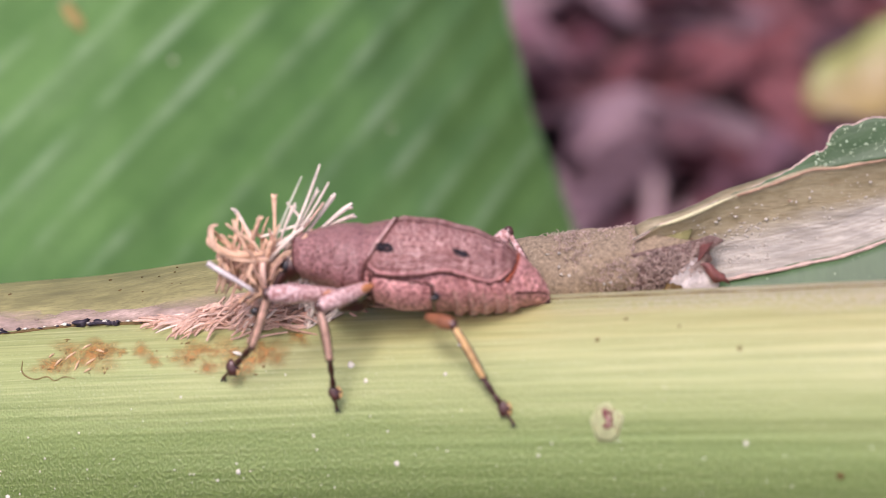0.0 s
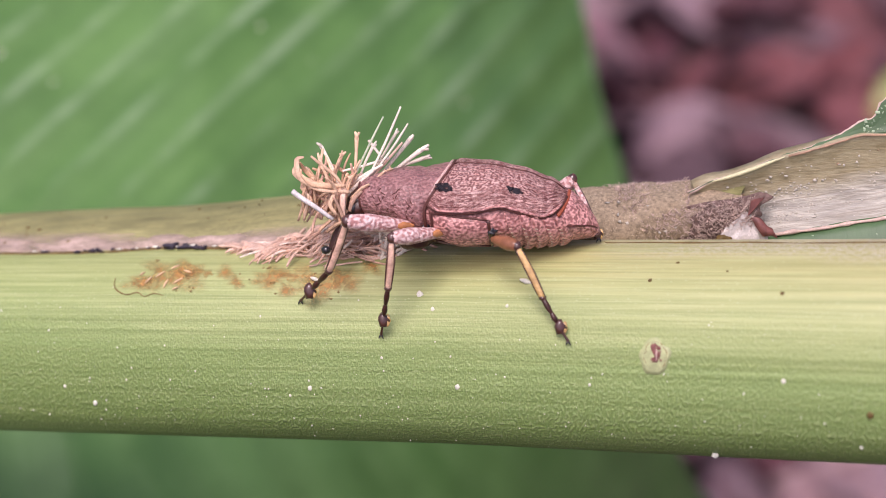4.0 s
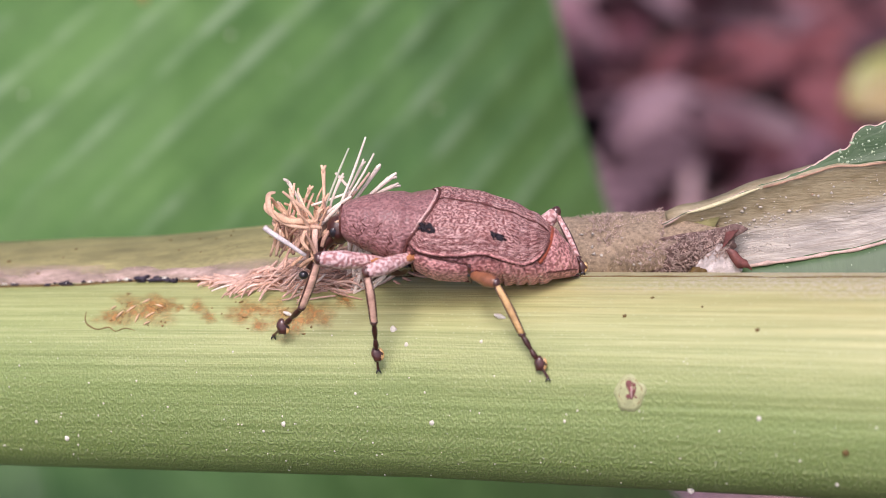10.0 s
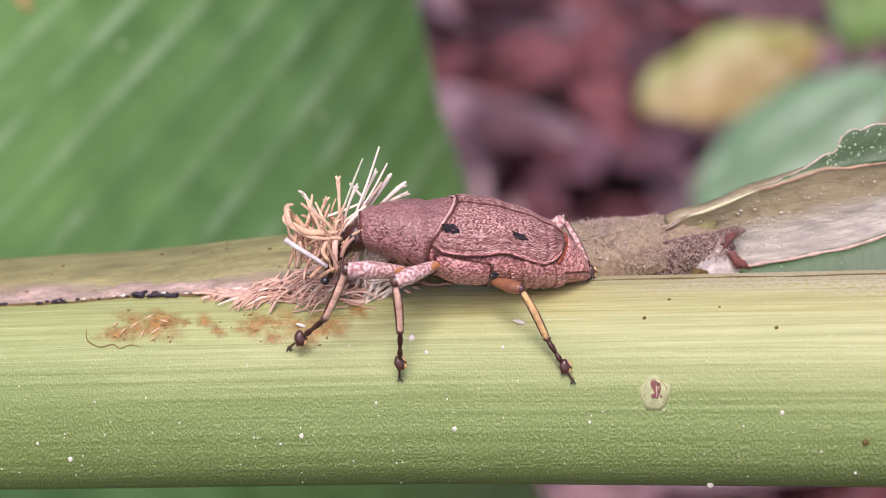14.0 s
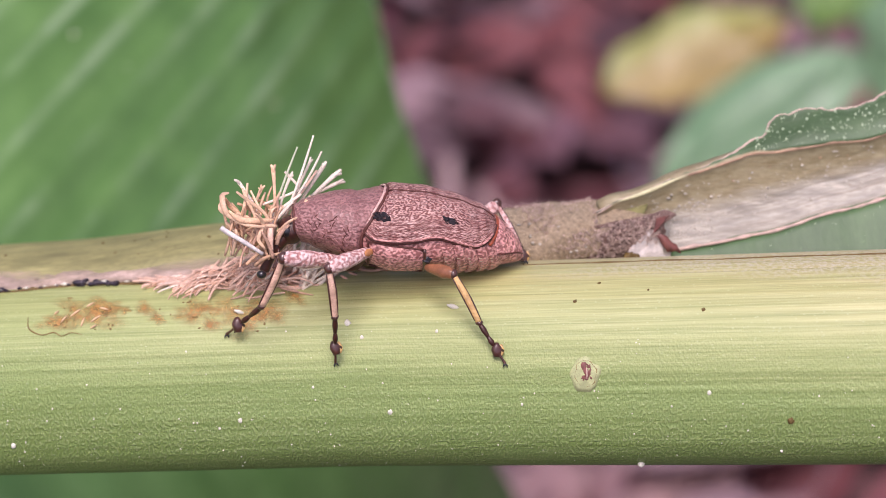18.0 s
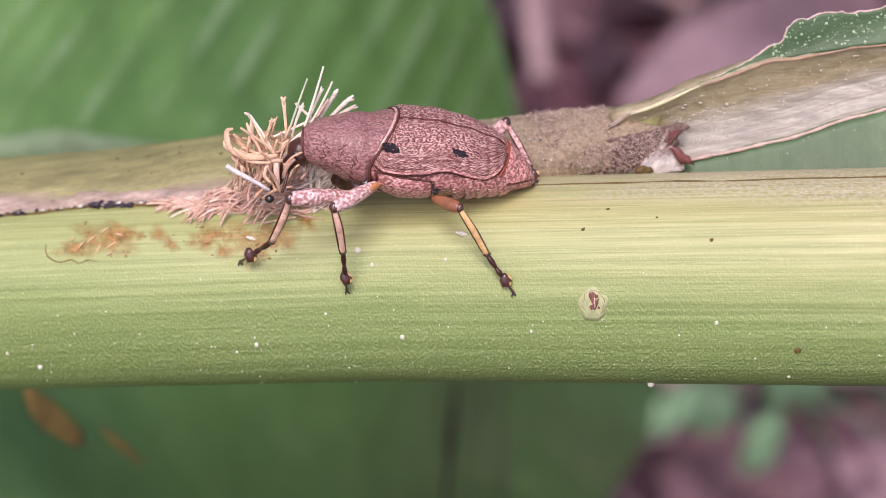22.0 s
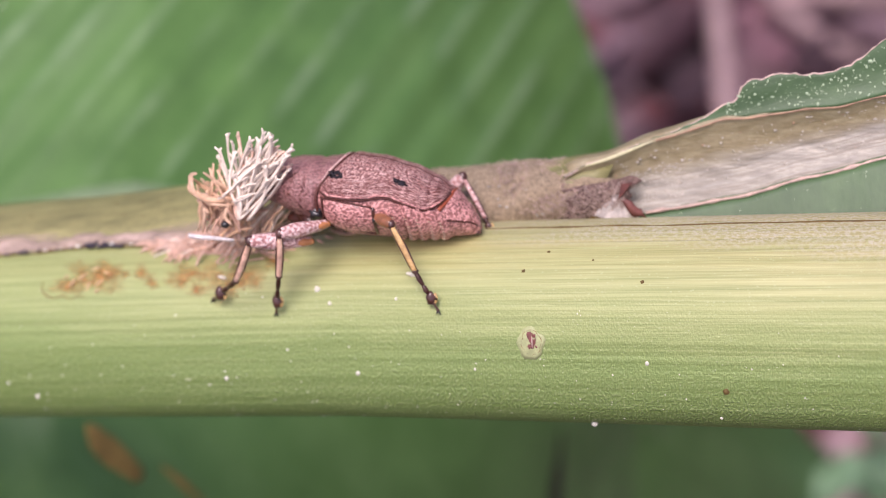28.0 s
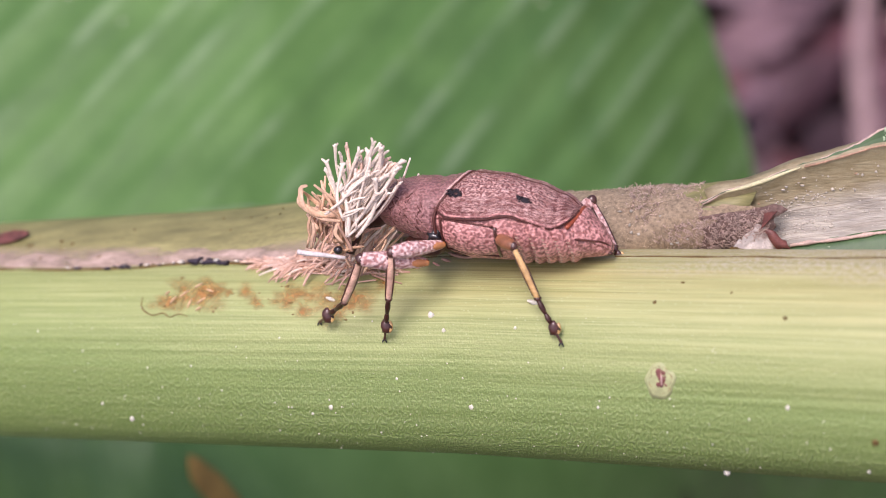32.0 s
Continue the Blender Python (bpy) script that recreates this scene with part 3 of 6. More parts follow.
def stalk_patch(x0, z0, rx, rz, lift, n=20, rings=4, rough=0.2, seed=0):
    """A thin crust of uneven outline that follows the skin."""
    bm = bmesh.new()
    def at(x, z, h):
        p = stalk_front(x, z)
        c = stalk_centre(x)
        d = (p - c)
        d.x = 0
        return p + d.normalized() * h
    mid = bm.verts.new(at(x0, z0, lift))
    lay = bm.loops.layers.uv.new()
    out = {mid: 0.0}
    prev = None
    for r in range(1, rings + 2):
        k = min(r, rings) / rings
        h = lift * (1 - 0.6 * k) if r <= rings else -0.15
        ring = []
        for j in range(n):
            a = 2 * math.pi * j / n
            q = k * (1 + rough * noise.noise(Vector((math.cos(a) * 1.6, math.sin(a) * 1.6, seed * 2.3))) * 2)
            hh = h + (0.4 * lift * noise.noise(Vector((x0 + rx * q * math.cos(a) * 2, z0 * 3, q * 9 + j)))) * (r <= rings)
            ring.append(bm.verts.new(at(x0 + rx * q * math.cos(a), z0 + rz * q * math.sin(a), hh)))
            out[ring[-1]] = k
        for j in range(n):
            k2 = (j + 1) % n
            if prev is None:
                bm.faces.new((mid, ring[j], ring[k2]))
            else:
                bm.faces.new((prev[j], ring[j], ring[k2], prev[k2]))
        prev = ring
    for f in bm.faces:
        for lp in f.loops:
            lp[lay].uv = (out[lp.vert], 0.5)
    return bm


#      x, y, z, half height, half depth
SPINE = [(-170, 34.0, -14.0, 4.6, 5.4), (-60, 18.0, -7.0, 4.4, 5.2), (-20, 11.2, -3.6, 4.3, 5.0), (-8, 9.4, -2.0, 4.0, 4.6), (4, 7.6, -0.95, 2.85, 3.8), (12, 6.6, 0.55, 2.16, 3.0), (17, 5.9, 1.68, 1.85, 2.4), (22, 5.3, 2.75, 2.1, 1.6),
         (26, 5.0, 3.5, 2.15, 1.2), (31, 4.7, 4.85, 2.1, 1.0), (36, 4.4, 6.1, 2.0, 1.0), (50, 3.6, 10.4, 2.0, 1.0), (80, 2.0, 21.0, 1.8, 1.0)]


def spine(x):
    y, z, h, d = lerp_table(SPINE, x)
    return Vector((x, y, z)), h, d


def split_angle(x):
    """Where the older sheath meets the stalk's skin, in degrees from the crest."""
    c, h, d = spine(min(x, 18))
    a = 50.0
    while a > -12:
        p = stalk_at(x, a)
        if ((p.y - c.y) / d) ** 2 + ((p.z - c.z) / h) ** 2 < 1:
            return a
        a -= 0.5
    return -2.0


def build_stalk():
    st = thing("leaf_stalk", "thick yellow-green leaf stalk with fine lengthwise fibres", "plant stalk")
    def skin(u, v):
        x = -170 + 340 * u
        return stalk_at(x, 200 + 360 * v)
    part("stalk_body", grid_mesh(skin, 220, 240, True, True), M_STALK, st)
    # scar with its halo of wax
    s = stalk_patch(12.95, -6.05, 0.82, 1.0, 0.04, 24, 4, 0.15, 1)
    halo = part("wax_halo", s, M_SCARWAX, st, "pale waxy halo round a scar")
    for i, (dx, dz, rx, rz) in enumerate(((-0.12, 0.18, 0.2, 0.34), (0.16, 0.02, 0.13, 0.3), (-0.1, -0.36, 0.16, 0.16), (0.14, 0.42, 0.12, 0.12), (0.02, -0.12, 0.1, 0.2), (0.3, -0.3, 0.07, 0.1))):
        part("scar", stalk_patch(12.95 + dx, -5.95 + dz, rx, rz, 0.09, 16, 3, 0.6, i + 2), M_SCAR, halo, "dark red healed scar")
    part("scar_streak", stalk_patch(13.0, -6.0, 0.06, 0.34, 0.14, 12, 3, 0.3, 9), M_TORN, halo)
    part("scar_ring", tube([stalk_front(12.95 + 0.62 * math.cos(a * 0.35) * (1 + 0.1 * math.sin(a * 2.1)), -6.02 + 0.8 * math.sin(a * 0.35)) for a in range(19)], [0.02 + 0.02 * math.sin(a * 1.7) ** 2 for a in range(19)], 5, steps=2), M_RIM, halo)
    # orange bite stains below the split
    for i, (x, z, rx, rz) in enumerate(((-17.6, -3.0, 1.9, 0.6), (-19.3, -3.5, 1.1, 0.4), (-16.4, -2.6, 1.0, 0.45), (-13.9, -2.7, 0.6, 0.3), (-13.0, -3.2, 0.5, 0.3), (-10.9, -2.9, 1.1, 0.45),
                                        (-9.0, -2.7, 1.2, 0.55), (-7.2, -3.2, 1.4, 0.75), (-6.0, -2.7, 1.0, 0.7), (-9.6, -3.5, 0.6, 0.35), (-4.4, -2.0, 0.6, 0.3), (-15.0, -2.8, 0.35, 0.2))):
        part("bite_stain", stalk_patch(x, z, rx * 1.35, rz * 1.45, 0.03, 22, 4, 0.4, i + 5), M_STAIN, st, "rusty orange stain on the skin")
    rim = tube([stalk_front(x, z) + Vector((0, -0.02, 0)) for x, z in ((-21.2, -3.3), (-21.15, -3.8), (-20.8, -4.1), (-20.2, -4.25), (-19.5, -4.1), (-19.0, -4.3), (-18.4, -4.1), (-17.7, -4.2))], [0.02, 0.04, 0.055, 0.04, 0.05, 0.03, 0.04, 0.015], 6, steps=5)
    part("stain_rim", rim, M_RIM, st, "thin dark rim of a stain")
    rng = random.Random(4)
    bm = bmesh.new()
    for i in range(34):
        x = rng.choice((rng.uniform(-19.5, -15.5), rng.uniform(-13, -5)))
        z = -2.2 - rng.random() * 1.7
        p = stalk_front(x, z)
        blob(p, (0.05 + 0.14 * rng.random() ** 2, 0.04, 0.04 + 0.06 * rng.random()), 0.7, i, 2, bm)
    part("stain_crumbs", bm, M_RIM, st)["kind"] = "stuff"
    for i, (x, z, dx, dz) in enumerate(((-17.3, -2.55, 0.25, 0.12), (-18.2, -3.0, 0.3, 0.2), (-16.9, -3.3, 0.3, 0.18), (-18.9, -3.35, 0.2, 0.2), (-17.7, -3.5, 0.1, 0.25), (-16.4, -2.75, 0.28, -0.05), (-19.4, -3.0, 0.15, 0.1), (-17.0, -3.75, 0.2, 0.1))):
        a, b = stalk_front(x - dx, z - dz) + Vector((0, -0.04, 0)), stalk_front(x + dx, z + dz) + Vector((0, -0.04, 0))
        part("skin_sliver", tube([a, (a + b) / 2 + Vector((0, -0.05, 0.03)), b], [0.03, 0.075, 0.03], 6, steps=3), M_SLIVER, st)
    # pale grains that can be told apart
    for i, (x, z, r) in enumerate(((-7.9, -9.35, 0.14), (-22.2, -11.2, 0.16), (1.3, -8.7, 0.15), (-1.2, -3.4, 0.2), (-0.35, -4.2, 0.13), (4.2, -3.75, 0.1), (20.1, -7.0, 0.12),
                                   (-9.2, -9.9, 0.08), (16.6, -11.9, 0.22), (17.4, -12.4, 0.16), (-24.2, -10.2, 0.1), (9.2, -8.0, 0.08), (-3.4, -7.2, 0.08), (24.5, -10.6, 0.1))):
        p = stalk_front(x, z)
        part("pale_grain", blob(p, (r, r * 0.6, r * 1.2), 0.2, i, 2), M_GRAIN, st)
    for i, (x, z, r) in enumerate(((5.25, -2.3, 0.27), (-7.9, -2.8, 0.22))):
        p = stalk_front(x, z)
        egg = tube([p + Vector((-r * 1.3, -0.12, 0.1)), p + Vector((0, -0.14, 0)), p + Vector((r * 1.3, -0.12, -0.12))], [0.05, r * 0.62, 0.06], 10, steps=5)
        part("white_egg", egg, M_GRAIN, st, "small white oval egg")
    for i, (x, z, r) in enumerate(((12.6, -1.9, 0.12), (20.0, -2.2, 0.13), (14.2, -0.9, 0.1), (24.8, -8.6, 0.2), (17.0, -1.2, 0.08))):
        part("dark_speck", blob(stalk_front(x, z), (r, r * 0.5, r), 0.3, i, 2), M_DARK_BROWN, st)
    bm = bmesh.new()
    for i in range(300):
        x = rng.uniform(-33, 36)
        z = -2.5 - 10.2 * rng.random() ** 0.6
        p = stalk_front(x, z)
        r = 0.02 + 0.05 * rng.random() ** 3
        blob(p, (r, r * 0.6, r * 1.2), 0.2, i, 1, bm)
    part("wax_dust", bm, M_GRAIN, st)["kind"] = "stuff"
    # dried brown lip along the split, with crumbs
    def lip(u, v):
        x = -60 + 52.5 * u
        p = stalk_at(x, split_angle(x))
        c, h, d = spine(x)
        t0 = math.atan2((p.z - c.z) / h, -(p.y - c.y) / d)
        t = t0 - 0.06 + (0.42 + 0.07 * noise.noise(Vector((x * 0.25, 1, 2)))) * v
        g = 0.03 + 0.07 * math.sin(math.pi * min(1.0, v * 1.6)) * (1 + noise.noise(Vector((x * 0.8, v * 3, 5))))
        return c + Vector((0, -(d + g) * math.cos(t), (h + g) * math.sin(t)))
    part("split_lip", grid_mesh(lip, 200, 10, uv=True), M_LIP, st, "dried pinkish lip of the split")
    def slit(u, v):
        x = -45 + 100 * u
        p = stalk_at(x, (split_angle(x) if x < 10 else 4) + 3.4 + 1.5 * noise.noise(Vector((x * 0.25, 3, 1))))
        t = 2 * math.pi * v
        r = 0.11 * (1 + 0.8 * noise.noise(Vector((x * 0.5, 8, 5)))) * (1.0 if x < -6 else 0.6)
        return p + Vector((0, r * math.cos(t), r * math.sin(t)))
    part("split_line", grid_mesh(slit, 220, 6, True), M_DARK_BROWN, st, "dark brown line of the split")
    rng = random.Random(17)
    for x0, n, s0 in ((-17.0, 9, 0.22), (-21.4, 2, 0.13), (-23.6, 4, 0.16), (-26.5, 3, 0.14), (-14.6, 2, 0.09), (-19.4, 2, 0.1)):
        for i in range(n):
            x = x0 + rng.gauss(0, 0.6)
            s = s0 * rng.uniform(0.5, 1.3)
            part("dark_crumb", blob(stalk_at(x, split_angle(x) + 2 + rng.uniform(-1, 2)) + Vector((0, -0.1, 0.06 + s * 0.3)), (s * rng.uniform(0.8, 1.9), s, s * rng.uniform(0.4, 0.8)), 0.7, i + int(-x * 7), 2), M_DARK, st)
        for i in range(max(2, n // 2)):
            x = x0 + rng.gauss(0, 0.9)
            s = s0 * rng.uniform(0.4, 0.9)
            part("white_crumb", blob(stalk_at(x, split_angle(x) + 2) + Vector((0, -0.1, 0.08 + s * 0.3)), (s * rng.uniform(1, 2.2), s, s * 0.5), 0.5, i + 20, 2), M_GRAIN, st)
    return st


build_stalk()

# ---- the older leaf that lies along the stalk and peels away ----
def build_old_leaf():
    lf = thing("torn_leaf", "old leaf with fuzzy brown sheath, pale midrib and torn green blade", "leaf")
    def rear(u, v):
        t = 2 * math.pi * v
        x = -170 + (187.6 + 1.2 * max(0, math.sin(t))) * u
        c, h, d = spine(x)
        w = 0.12 * noise.noise(Vector((x * 0.08, math.cos(t) * 2, math.sin(t) * 2)))
        return c + Vector((0, -(d + w) * math.cos(t), (h + w) * math.sin(t)))
    part("sheath", grid_mesh(rear, 150, 40, True), M_REAR, lf, "olive-yellow smooth sheath")
    # fuzzy sleeve, torn off slantwise
    def sleeve(u, v):
        t = 2 * math.pi * v
        s, k = math.sin(t), math.cos(t)
        end = 15.6 + (3.6 if s < 0.35 else 3.6 * max(0, (0.9 - s) / 0.55)) * max(0, k) - (0.9 * max(0, -s - 0.35) if k > 0 else 0) + 0.5 * noise.noise(Vector((s * 4, k * 4, 0)))
        x = 4.0 + (end - 4.0) * u
        c, h, d = spine(x)
        w = 0.35 + 0.28 * noise.noise(Vector((x * 0.5, s * 2, k * 2))) + 0.12 * noise.noise(Vector((x * 2.5, s * 7, k * 7)))
        w *= min(1, u * 8) * (0.4 + 0.6 * min(1, (1 - u) * 4))
        return c + Vector((0, -(d + w) * k, (h + w) * s))
    sl = part("fuzzy_sleeve", grid_mesh(sleeve, 90, 72, True), M_FUZZ, lf, "fuzzy olive-brown sheath base")
    def collar(u, v):
        s = -0.85 + 1.2 * v
        k = math.sqrt(max(0, 1 - s * s))
        end = 19.3 - 2.2 * max(0, -s - 0.25) + 0.5 * noise.noise(Vector((s * 7, 4, 0)))
        x = 14.6 + 1.6 * noise.noise(Vector((s * 3, 1, 0))) + (end - 14.6) * u
        c, h, d = spine(x)
        w = 0.50 + 0.2 * noise.noise(Vector((x * 1.5, s * 5, k * 5)))
        w *= 0.35 + 0.65 * min(1, u * 4)
        return c + Vector((0, -(d + w) * k, (h + w) * s))
    part("torn_collar", thicken(grid_mesh(collar, 40, 36), 0.15), M_FUZZ_DARK, lf, "dark purplish-brown torn sheath edge")
    rng = random.Random(11)
    fine, curly = bmesh.new(), bmesh.new()
    for i in range(6200):
        x = rng.uniform(6.5, 19.2)
        t = rng.uniform(-70, 115)
        s, k = math.sin(radians(t)), math.cos(radians(t))
        c, h, d = spine(x)
        g = 0.35 if s < 0.3 else 0.3 * min(1.0, max(0.1, (15.6 - x) / 4))
        p = c + Vector((0, -(d + g) * k, (h + g) * s))
        if x > (19.0 if s < 0.3 else 15.0):
            continue
        if x > 14.8:
            p += Vector((0, -k * 0.2, s * 0.2))
        rough = x > 13.4 - 2.5 * s + rng.uniform(-1.5, 1.5)
        if not rough and rng.random() < 0.35:
            continue
        o = Vector((rng.uniform(-1, 1), -k * 0.6 + rng.uniform(-0.5, 0.5), s * 0.6 + rng.uniform(-0.6, 0.6))) * (rng.uniform(0.12, 0.27) if rough else rng.uniform(0.06, 0.16))
        w = 0.17 if rough else 0.07
        r = 0.028 if rough else 0.022
        tube([p, p + o * 0.45 + Vector((rng.uniform(-w, w), 0, rng.uniform(-w, w))), p + o + Vector((rng.uniform(-w, w), 0, rng.uniform(-w, w)))], [r, r * 0.9, r * 0.4], 3, into=curly if rough else fine)
    part("sheath_hairs", fine, M_HAIR, sl)["kind"] = "stuff"
    part("sheath_fur", curly, M_HAIR_PINK, sl, "pinkish curled hairs")["kind"] = "stuff"
    for i in range(9):
        x = rng.uniform(8, 16)
        t = radians(rng.uniform(-30, 60))
        c, h, d = spine(x)
        part("pale_fleck", blob(c + Vector((0, -(d + 0.45) * math.cos(t), (h + 0.45) * math.sin(t))), (rng.uniform(0.06, 0.13), 0.06, rng.uniform(0.05, 0.1)), 0.7, i, 2), M_WART, sl)
    c, h, d = spine(17.0)
    # a dark brown lump paints the shade inside the torn hole
    part("torn_gap", blob(c + Vector((0.1, -d - 0.42, -h * 0.95)), (0.42, 0.2, 0.34), 0.5, 3, 3), M_DARK_BROWN, lf, "dark lump standing in for the shade in a torn gap")
    # pale midrib, a shallow channel: olive above, pale below, with brown borders
    def lift(x):
        return lerp_table([(15.0, -0.45), (16.6, 0.1), (18, 0.3), (21.4, 0.55), (24, 0.85), (25.4, 0.95), (27, 0.75), (30, 0.3), (33, 0.0)], x)[0]
    def rib(u, v):
        x = 15.4 + 64.6 * u
        c, h, d = spine(x)
        s = -1 + 2 * v
        hollow = 0.75 * (1 - s * s)
        rough = 0.05 * noise.noise(Vector((x * 0.3, s * 9, 0))) + 0.04 * noise.noise(Vector((x * 2.5, s * 6, 4)))
        return c + Vector((0, -d * 0.9 + hollow + rough, (h + 0.02) * s + (lift(x) * s if s > 0 else 0)))
    part("midrib", thicken(grid_mesh(rib, 160, 30, uv=True), -0.9), M_RIB, lf, "pale grooved midrib, olive along its upper side")
    for sgn in (1, -1):
        pts, rad = [], []
        for i in range(110):
            x = (21.0 if sgn > 0 else 20.3) + 60 * i / 109
            c, h, d = spine(x)
            pts.append(c + Vector((0, -d * 0.9 - 0.05, (h + 0.02) * sgn + (lift(x) if sgn > 0 else 0) + 0.06 * noise.noise(Vector((x * 0.9, sgn, 3))))))
            rad.append((0.07 if sgn > 0 else 0.11) * (1 + 1.3 * noise.noise(Vector((x * 2.4, sgn, 0)))))
        part("midrib_border", tube(pts, rad, 6), M_RIB_EDGE if sgn > 0 else M_TORN, lf, "warty brown border of the midrib" if sgn > 0 else "pinkish border of the midrib")
    part("skin_strip", tube([spine(x)[0] + Vector((0, -spine(x)[2] * 0.9 - 0.05, spine(x)[1] + lift(x) + 0.05)) for x in (16.4, 17.4, 18.6, 19.8, 20.8)], [0.03, 0.12, 0.14, 0.1, 0.03], 6, steps=4), M_STRIP, lf, "pale yellow peeled strip")
    # upper blade with its chewed margin
    def margin(x):
        base = lerp_table([(15.0, -0.42), (16.6, 0.13), (18, 0.33), (21.4, 0.65), (24, 1.2), (25.4, 1.75), (26.2, 2.0), (26.45, 2.7), (26.9, 3.0), (28.5, 2.9), (31, 2.3), (33, 2.3), (36, 3.6), (42, 9.0), (60, 16.0), (80, 20)], x)[0]
        return base + (0.16 * noise.noise(Vector((x * 1.6, 2, 0))) + 0.1 * noise.noise(Vector((x * 4, 6, 0)))) * min(1, base)
    def blade_point(x, v):
        c, h, d = spine(x)
        w0 = lift(x)
        w = w0 + max(0.02, margin(x) - w0) * v
        return c + Vector((0, -d * 0.85 + 0.25 * w + 0.15 * math.sin(w * 1.5) + 0.06 * noise.noise(Vector((x * 0.8, w * 1.2, 2))), h + w + 0.02))
    part("blade", thicken(grid_mesh(lambda u, v: blade_point(15.0 + 65 * u, v), 220, 14, uv=True), 0.18), M_BLADE, lf, "dark green blade with a chewed pale margin")
    xs = [15.0 + 40 * i / 199 for i in range(200)]
    part("blade_margin", tube([blade_point(x, 1.0) + Vector((0, -0.05, 0)) for x in xs], [0.085 * (1 + 0.9 * noise.noise(Vector((x * 1.2, 0, 3)))) for x in xs], 6), M_TORN, lf, "pinkish dried margin of the blade")
    def lower(u, v):
        x = 19.5 + 60 * u
        c, h, d = spine(x)
        w = 14.0 * v
        return c + Vector((0, -d * 0.7 - 0.4 * w, -h + 0.05 - 0.85 * w))
    part("blade", thicken(grid_mesh(lower, 60, 16, uv=True), 0.2), M_BLADE, lf, "deep green half blade below the midrib")
    # torn pith and the red-brown flap
    def pith(u, v):
        x = 17.0 + 2.8 * u
        c, h, d = spine(x)
        s = -1.25 + 1.2 * math.sin(math.pi * min(1, u * 0.8 + 0.15)) * v
        return c + Vector((0, -(d + 0.45) + 0.2 * s * s + 0.15 * noise.noise(Vector((u * 5, v * 5, 0))), h * s))
    part("torn_pith", thicken(grid_mesh(pith, 14, 10), 0.25), M_WHITE, lf, "white torn pith")
    def flap(u, v):
        w = (v - 0.5) * (0.6 + 0.8 * math.sin(math.pi * u)) * (1.1 - u ** 4) * (1 + 0.7 * noise.noise(Vector((u * 4, 0, 7))))
        return Vector((18.8 + 1.6 * u + 0.3 * w, 3.0 - 0.25 * math.sin(3 * u) + 0.35 * w * w, 1.45 - 1.3 * u + 0.32 * w + 0.1 * math.sin(9 * u)))
    part("dry_flap", thicken(grid_mesh(flap, 24, 12), 0.12), M_FLAP, lf, "curled red-brown dry flap")
    def tip(u, v):
        w = (v - 0.5) * 1.0 * (1.1 - u) * (1 + 0.7 * noise.noise(Vector((u * 3, 0, 2))))
        return Vector((18.7 + 0.8 * u + 0.2 * w, 3.0 - 0.4 * u, 2.0 + 0.7 * u + w))
    part("dry_flap", thicken(grid_mesh(tip, 12, 10), 0.12), M_FLAP, lf, "curled red-brown dry flap")
    rng = random.Random(21)
    bm = bmesh.new()
    for i in range(240):
        x = 17 + 24 * rng.random()
        s = rng.choice((rng.uniform(-0.9, 1.0), rng.uniform(0.1, 1.0)))
        c, h, d = spine(x)
        r = 0.03 + 0.07 * rng.random() ** 3
        blob(c + Vector((0, -d * 0.9 + 0.75 * max(0, 1 - s * s), h * s)), (r * rng.uniform(0.8, 2.0), r * 0.6, r), 0.6, i, 1, bm)
    for i in range(260):
        x = 19.3 + 3.6 * rng.random() ** 1.4
        s = rng.uniform(-0.75, 0.35)
        c, h, d = spine(x)
        r = 0.025 + 0.05 * rng.random() ** 2
        blob(c + Vector((0, -d * 0.9 + 0.75 * max(0, 1 - s * s), h * s)), (r * rng.uniform(0.8, 1.8), r * 0.5, r), 0.6, i, 1, bm)
    part("wart_crust", bm, M_WART, lf)["kind"] = "stuff"
    bm = bmesh.new()
    for i in range(40):
        x = 17.5 + 24 * rng.random()
        s = rng.choice((rng.uniform(0.2, 1.0), rng.uniform(-0.9, 0.9)))
        c, h, d = spine(x)
        r = 0.02 + 0.05 * rng.random() ** 2
        blob(c + Vector((0, -d * 0.9 + 0.75 * max(0, 1 - s * s), h * s)), (r * rng.uniform(0.8, 2.0), r * 0.5, r), 0.6, i, 1, bm)
    part("brown_warts", bm, M_RIB_EDGE, lf)["kind"] = "stuff"
    bm = bmesh.new()
    for i in range(380):
        x = 25.5 + 12 * rng.random()
        p = blade_point(x, rng.uniform(0.1, 0.95))
        r = 0.03 + 0.11 * rng.random() ** 3
        blob(p + Vector((0, -0.1, 0)), (r * rng.uniform(0.7, 1.6), 0.12, r * rng.uniform(0.7, 1.6)), 0.7, i, 1, bm)
    for i in range(150):
        p = lower(rng.uniform(0.0, 0.3), rng.uniform(0.0, 0.5) ** 1.5)
        r = 0.03 + 0.07 * rng.random() ** 2
        blob(p + Vector((0, -0.12, 0)), (r * rng.uniform(0.7, 1.6), 0.1, r * rng.uniform(0.7, 1.6)), 0.6, i, 1, bm)
    part("fleck_crust", bm, M_FLECK, lf)["kind"] = "stuff"
    def flake(u, v):
        w = (v - 0.5) * 0.95 * math.sin(math.pi * min(1.0, u * 0.9 + 0.08)) ** 0.7
        x = -34.4 + 3.0 * u - 0.2 * w
        c, h, d = spine(x)
        t = radians(58 + 4 * u) + w / 4.0
        g = 0.15 + 0.25 * u + 0.3 * w * w
        return c + Vector((0, -(d + g) * math.cos(t), (h + g) * math.sin(t)))
    part("bark_flake", thicken(grid_mesh(flake, 16, 8), 0.12), M_FLAP, lf, "reddish-brown flake stuck to the sheath")
    # specks on the smooth sheath
    bm = bmesh.new()
